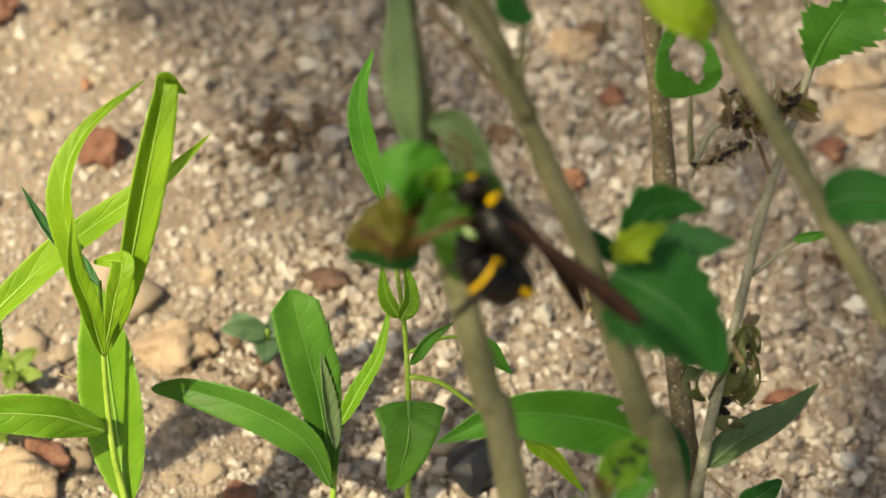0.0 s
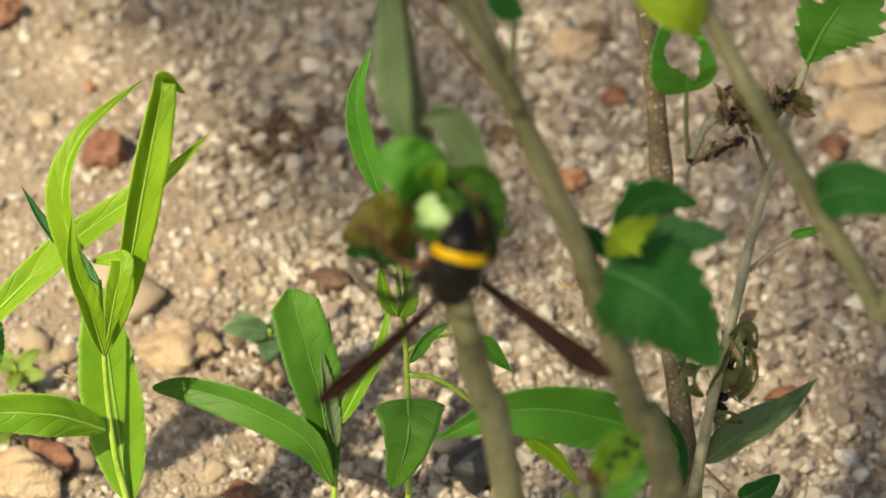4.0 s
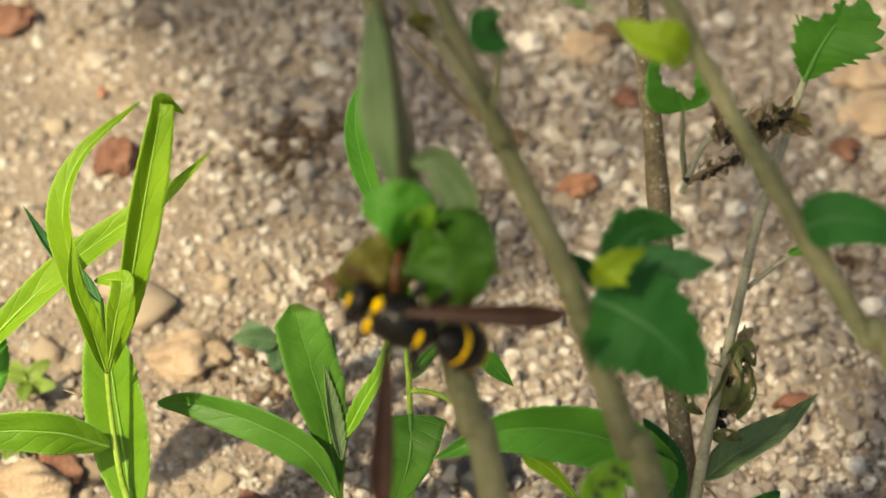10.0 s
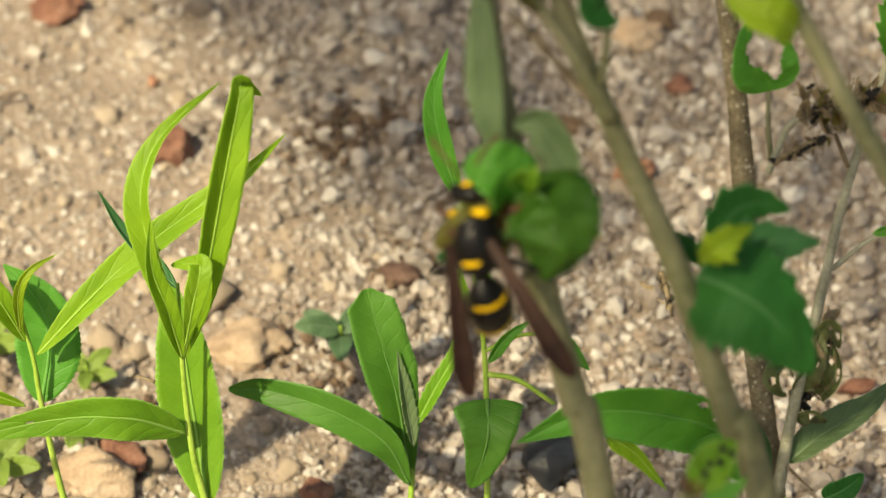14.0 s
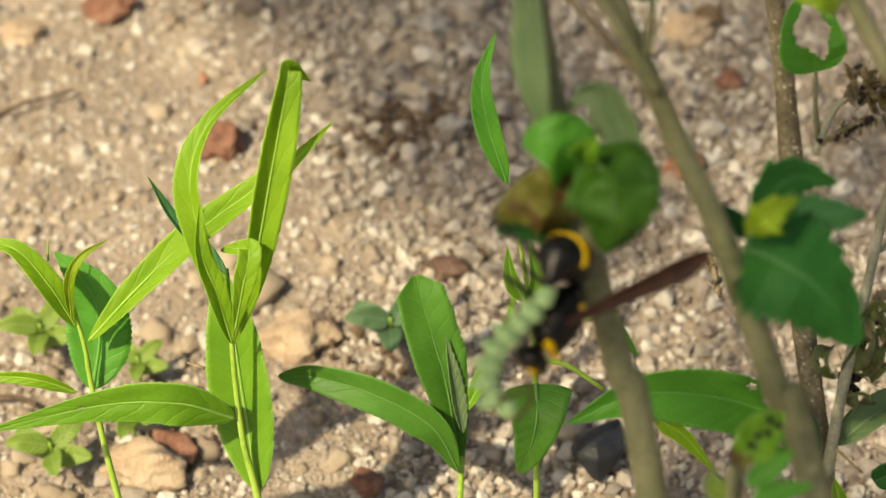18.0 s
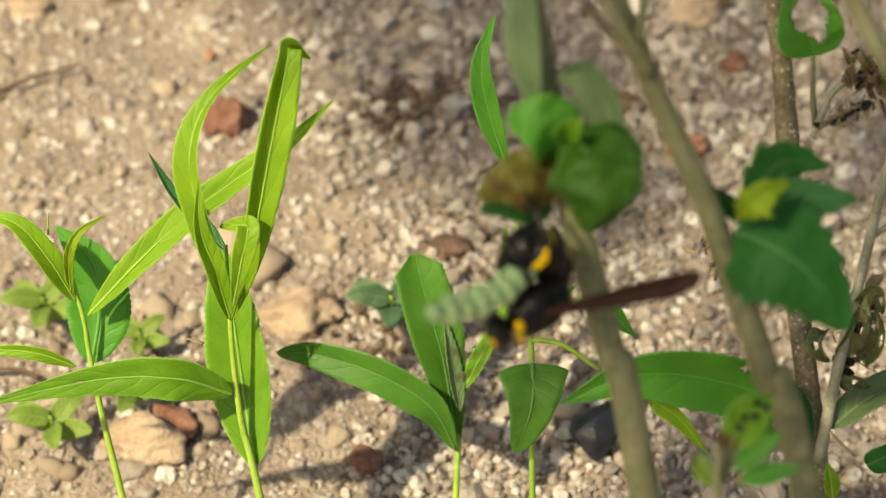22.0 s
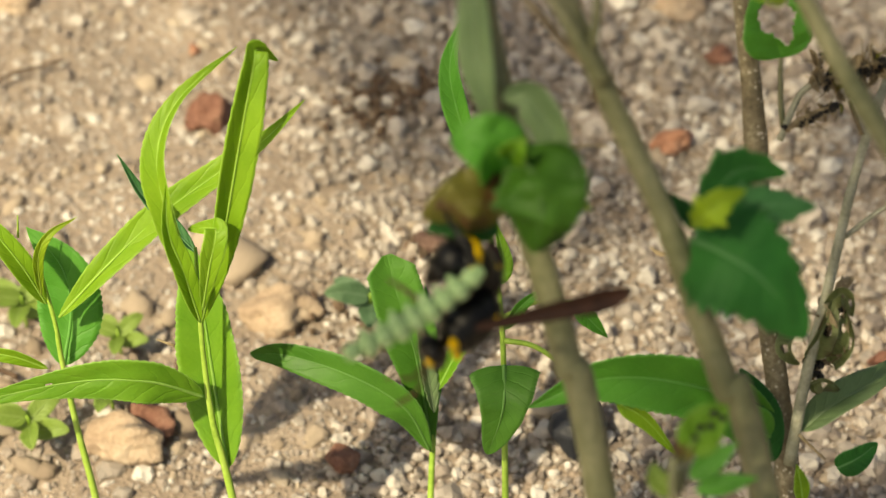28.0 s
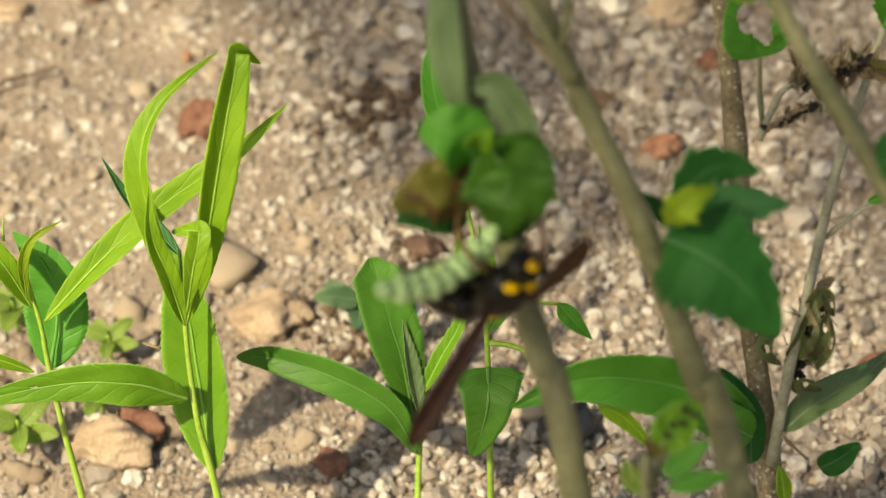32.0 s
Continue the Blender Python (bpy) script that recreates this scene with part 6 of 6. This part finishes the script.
    walk(wings[0], [
        (0.00, pose(0.0002, 0.0024, 0.0017, -41.1, 21.6, 0.5)),
        (0.40, pose(0.0002, 0.0024, 0.0017, -98.4, 51.3, 4.0)),
        (0.70, pose(0.0002, 0.0024, 0.0017, 172.7, 65.0, -44.2)),
        (1.00, pose(0.0002, 0.0024, 0.0017, 102.4, 42.1, -72.5)),
        (1.50, pose(0.0002, 0.0024, 0.0017, 104.8, 43.7, -70.9)),
        (2.00, pose(0.0002, 0.0024, 0.0017, 125.3, 47.7, -56.7)),
        (3.00, pose(0.0002, 0.0024, 0.0017, 132.7, 50.1, -51.9)),
        (3.50, pose(0.0002, 0.0024, 0.0017, 132.7, 50.1, -51.9)),
        (5.50, pose(0.0002, 0.0024, 0.0017, 105.3, 37.3, -67.5)),
        (6.00, pose(0.0002, 0.0024, 0.0017, 69.5, -0.8, -42.5)),
        (6.50, pose(0.0002, 0.0024, 0.0017, 62.0, 10.6, -6.0)),
        (7.00, pose(0.0002, 0.0024, 0.0017, 45.8, 32.2, -17.7)),
        (7.50, pose(0.0002, 0.0024, 0.0017, 10.4, 28.5, -54.3)),
        (8.00, pose(0.0002, 0.0024, 0.0017, 11.0, 27.7, -51.0)),
        (9.00, pose(0.0002, 0.0024, 0.0017, 9.6, 29.1, -56.5)),
        (9.50, pose(0.0002, 0.0024, 0.0017, 6.7, 30.7, -64.3)),
        (10.00, pose(0.0002, 0.0024, 0.0017, 8.4, 29.8, -59.8)),
        (10.50, pose(0.0002, 0.0024, 0.0017, 9.1, 29.3, -57.6)),
        (11.00, pose(0.0002, 0.0024, 0.0017, 11.6, 27.7, -51.0)),
        (11.50, pose(0.0002, 0.0024, 0.0017, 9.3, 25.3, -52.0)),
        (12.00, pose(0.0002, 0.0024, 0.0017, 4.7, 24.7, -46.0)),
        (12.50, pose(0.0002, 0.0024, 0.0017, 11.8, 16.5, -15.3)),
        (13.00, pose(0.0002, 0.0024, 0.0017, 19.4, 5.2, 11.1)),
        (13.50, pose(0.0002, 0.0024, 0.0017, 19.3, -4.3, 17.2)),
        (14.50, pose(0.0002, 0.0024, 0.0017, 3.4, 17.4, -13.3)),
        (15.50, pose(0.0002, 0.0024, 0.0017, -37.3, 40.1, -67.0)),
        (15.80, pose(0.0002, 0.0024, 0.0017, -32.3, 24.0, -81.7)),
        (16.00, pose(0.0002, 0.0024, 0.0017, -46.3, 44.5, -112.3)),
        (16.25, pose(0.0002, 0.0024, 0.0017, 0.0, 30.9, -70.8)),
        (16.50, pose(0.0002, 0.0024, 0.0017, 25.6, 0.9, -51.4)),
        (17.00, pose(0.0002, 0.0024, 0.0017, 25.4, 25.4, -40.4)),
        (17.50, pose(0.0002, 0.0024, 0.0017, 59.0, -39.3, -28.6)),
        (18.00, pose(0.0002, 0.0024, 0.0017, 50.5, -30.9, -28.6)),
        (19.00, pose(0.0002, 0.0024, 0.0017, 48.2, -28.0, -28.9)),
        (20.00, pose(0.0002, 0.0024, 0.0017, 49.3, -29.4, -28.7)),
        (21.00, pose(0.0002, 0.0024, 0.0017, 61.6, -41.4, -28.9)),
        (22.00, pose(0.0002, 0.0024, 0.0017, 73.1, -49.1, -31.1)),
        (23.00, pose(0.0002, 0.0024, 0.0017, 76.9, -51.1, -32.1)),
        (24.00, pose(0.0002, 0.0024, 0.0017, 74.3, -49.7, -31.4)),
        (25.00, pose(0.0002, 0.0024, 0.0017, 68.5, -46.3, -30.1)),
        (27.50, pose(0.0002, 0.0024, 0.0017, 66.4, -44.9, -29.7)),
        (28.00, pose(0.0002, 0.0024, 0.0017, 65.4, -44.2, -29.5)),
        (29.00, pose(0.0002, 0.0024, 0.0017, 76.9, -51.1, -32.1)),
        (30.00, pose(0.0002, 0.0024, 0.0017, 59.9, -40.0, -28.7)),
        (31.00, pose(0.0002, 0.0024, 0.0017, 92.7, -57.5, -37.2)),
        (31.17, pose(0.0002, 0.0024, 0.0017, 61.9, -8.3, -33.6)),
        (31.33, pose(0.0002, 0.0024, 0.0017, 27.0, 35.4, -57.8)),
        (31.50, pose(0.0002, 0.0024, 0.0017, -44.8, 42.6, -122.1)),
        (31.80, pose(0.0002, 0.0024, 0.0017, -43.2, 41.3, -82.7)),
        (32.00, pose(0.0002, 0.0024, 0.0017, -47.2, 39.1, -41.9)),
    ])
    walk(wings[1], [
        (0.00, pose(0.0002, -0.0024, 0.0017, -31.1, -4.4, 40.3)),
        (0.40, pose(0.0002, -0.0024, 0.0017, -68.4, -6.3, 57.0)),
        (1.00, pose(0.0002, -0.0024, 0.0017, -75.8, 11.4, 67.7)),
        (1.50, pose(0.0002, -0.0024, 0.0017, -75.5, 9.6, 68.5)),
        (2.00, pose(0.0002, -0.0024, 0.0017, -78.2, 12.8, 64.6)),
        (3.00, pose(0.0002, -0.0024, 0.0017, -78.2, 12.8, 64.6)),
        (3.50, pose(0.0002, -0.0024, 0.0017, -78.0, 11.9, 65.0)),
        (5.50, pose(0.0002, -0.0024, 0.0017, -77.9, 6.6, 69.7)),
        (6.00, pose(0.0002, -0.0024, 0.0017, -88.9, 34.6, 104.8)),
        (6.50, pose(0.0002, -0.0024, 0.0017, -49.1, 14.8, 103.2)),
        (7.00, pose(0.0002, -0.0024, 0.0017, -3.5, 7.1, 88.6)),
        (7.50, pose(0.0002, -0.0024, 0.0017, 17.8, -5.7, 39.2)),
        (8.00, pose(0.0002, -0.0024, 0.0017, 17.9, -5.7, 39.2)),
        (9.00, pose(0.0002, -0.0024, 0.0017, 18.2, -5.0, 37.4)),
        (9.50, pose(0.0002, -0.0024, 0.0017, 20.3, 0.7, 24.9)),
        (10.00, pose(0.0002, -0.0024, 0.0017, 19.7, -1.4, 29.3)),
        (10.50, pose(0.0002, -0.0024, 0.0017, 19.5, -1.8, 30.2)),
        (11.00, pose(0.0002, -0.0024, 0.0017, 19.2, -2.6, 32.0)),
        (11.50, pose(0.0002, -0.0024, 0.0017, 17.5, -1.7, 33.9)),
        (12.00, pose(0.0002, -0.0024, 0.0017, 16.3, -1.6, 44.4)),
        (12.50, pose(0.0002, -0.0024, 0.0017, 16.5, 0.4, 38.9)),
        (13.00, pose(0.0002, -0.0024, 0.0017, 20.1, 2.6, 25.6)),
        (13.50, pose(0.0002, -0.0024, 0.0017, 19.5, 0.9, 28.2)),
        (14.50, pose(0.0002, -0.0024, 0.0017, 14.3, 13.2, 39.0)),
        (15.50, pose(0.0002, -0.0024, 0.0017, 39.2, 36.1, 70.8)),
        (15.80, pose(0.0002, -0.0024, 0.0017, 34.9, 26.6, 67.3)),
        (16.00, pose(0.0002, -0.0024, 0.0017, 45.1, -2.0, 59.1)),
        (16.50, pose(0.0002, -0.0024, 0.0017, 44.6, 11.0, 14.9)),
        (17.00, pose(0.0002, -0.0024, 0.0017, 42.8, 12.9, 52.2)),
        (17.50, pose(0.0002, -0.0024, 0.0017, 47.0, 23.5, 17.6)),
        (18.00, pose(0.0002, -0.0024, 0.0017, 46.7, 33.9, 1.8)),
        (19.00, pose(0.0002, -0.0024, 0.0017, 47.2, 38.4, -0.8)),
        (20.00, pose(0.0002, -0.0024, 0.0017, 46.8, 34.8, 1.3)),
        (21.00, pose(0.0002, -0.0024, 0.0017, 46.6, 28.4, 4.7)),
        (22.00, pose(0.0002, -0.0024, 0.0017, 46.0, 22.0, 7.7)),
        (23.00, pose(0.0002, -0.0024, 0.0017, 46.1, 22.0, 7.7)),
        (24.00, pose(0.0002, -0.0024, 0.0017, 46.4, 24.8, 6.5)),
        (25.00, pose(0.0002, -0.0024, 0.0017, 46.2, 23.9, 6.9)),
        (27.50, pose(0.0002, -0.0024, 0.0017, 46.5, 26.6, 5.6)),
        (28.00, pose(0.0002, -0.0024, 0.0017, 46.7, 28.4, 4.7)),
        (29.00, pose(0.0002, -0.0024, 0.0017, 45.2, 15.6, 10.6)),
        (30.00, pose(0.0002, -0.0024, 0.0017, 46.9, 31.1, 3.3)),
        (31.00, pose(0.0002, -0.0024, 0.0017, 44.6, 8.3, 13.9)),
        (31.50, pose(0.0002, -0.0024, 0.0017, 47.1, 20.2, 41.1)),
        (31.65, pose(0.0002, -0.0024, 0.0017, 46.3, 4.5, 75.6)),
        (31.80, pose(0.0002, -0.0024, 0.0017, 36.7, -7.9, 110.6)),
        (31.90, pose(0.0002, -0.0024, 0.0017, 25.9, -2.2, 154.2)),
        (32.00, pose(0.0002, -0.0024, 0.0017, 21.9, 9.3, -163.3)),
    ])
    walk(larva, [
        (0.00, pose(0.0005, -0.1210, 0.1265, 170.4, 29.5, 91.8)),
        (1.00, pose(-0.0012, -0.1197, 0.1273, 170.5, 29.3, 91.9)),
        (2.00, pose(-0.0018, -0.1206, 0.1273, 170.7, 29.5, 92.2)),
        (3.00, pose(-0.0017, -0.1214, 0.1278, 170.6, 29.3, 92.0)),
        (5.50, pose(-0.0030, -0.1207, 0.1269, 171.0, 29.8, 92.3)),
        (6.50, pose(-0.0019, -0.1205, 0.1272, 171.3, 29.9, 92.5)),
        (9.00, pose(-0.0009, -0.1170, 0.1215, 171.8, 30.2, 93.0)),
        (12.00, pose(-0.0049, -0.1169, 0.1204, 172.3, 29.4, 93.0)),
        (13.50, pose(-0.0077, -0.1155, 0.1211, 171.9, 29.8, 92.8)),
        (15.50, pose(-0.0062, -0.1157, 0.1220, 172.6, 30.5, 93.3)),
        (15.75, pose(-0.0067, -0.1230, 0.1226, -11.3, 78.2, -95.4)),
        (16.00, pose(-0.0072, -0.1303, 0.1232, -3.9, 7.0, -93.4)),
        (16.50, pose(-0.0087, -0.1351, 0.1242, -42.7, -8.9, -148.3)),
        (17.00, pose(-0.0089, -0.1380, 0.1216, -40.7, 3.7, -152.3)),
        (18.00, pose(-0.0104, -0.1376, 0.1185, -30.2, 36.2, -133.0)),
        (19.00, pose(-0.0107, -0.1366, 0.1208, -22.6, -10.8, -107.1)),
        (20.00, pose(-0.0104, -0.1388, 0.1210, -17.8, -0.3, -107.0)),
        (21.00, pose(-0.0101, -0.1370, 0.1247, -34.1, -5.1, -126.2)),
        (22.00, pose(-0.0097, -0.1368, 0.1227, -39.9, -7.7, -135.9)),
        (23.00, pose(-0.0114, -0.1379, 0.1220, -38.4, 8.6, -145.7)),
        (24.00, pose(-0.0116, -0.1374, 0.1215, -42.2, 16.7, -159.9)),
        (25.00, pose(-0.0121, -0.1373, 0.1226, -40.3, 2.3, -146.9)),
        (27.50, pose(-0.0122, -0.1371, 0.1207, -41.3, 14.0, -155.7)),
        (28.00, pose(-0.0129, -0.1367, 0.1209, -39.7, 15.5, -151.5)),
        (28.50, pose(-0.0092, -0.1359, 0.1205, -46.5, -15.7, -151.4)),
        (29.00, pose(-0.0115, -0.1359, 0.1209, -45.0, -8.4, -167.5)),
        (30.00, pose(-0.0115, -0.1374, 0.1219, -34.5, 29.8, -141.1)),
        (31.00, pose(-0.0131, -0.1380, 0.1226, -34.7, -7.9, -125.5)),
        (31.50, pose(-0.0122, -0.1369, 0.1241, -46.7, -26.9, -121.2)),
        (31.80, pose(-0.0089, -0.1376, 0.1231, -51.0, -25.3, -143.0)),
        (32.00, pose(-0.0064, -0.1348, 0.1248, -40.7, -6.7, -138.6)),
    ])
    bends = [
        (0.0, 0.60, 0.00),
        (15.5, 0.60, 0.00),
        (16.0, 1.24, -1.27),
        (16.5, -4.05, -4.10),
        (17.0, -4.46, -4.50),
        (18.0, 2.16, 4.45),
        (19.0, -0.14, -0.00),
        (20.0, 0.67, -0.01),
        (21.0, 0.46, -0.00),
        (22.0, -0.85, -0.04),
        (23.0, -1.20, -2.40),
        (24.0, -0.93, -0.04),
        (25.0, -0.68, 0.11),
        (27.5, -0.26, 1.08),
        (28.0, -0.29, 0.20),
        (28.5, -2.32, -0.02),
        (29.0, -3.36, -0.01),
        (30.0, 0.08, 1.17),
        (31.0, 1.66, 0.48),
        (31.5, 0.40, 2.80),
        (31.8, -0.11, 0.01),
        (32.0, -1.11, -0.02),
    ]
    for k, ring in enumerate(rings):
        walk(ring, [(t, ring_pose(k, a, b)) for t, a, b in bends])


make_pieces(the_ground)
motions()
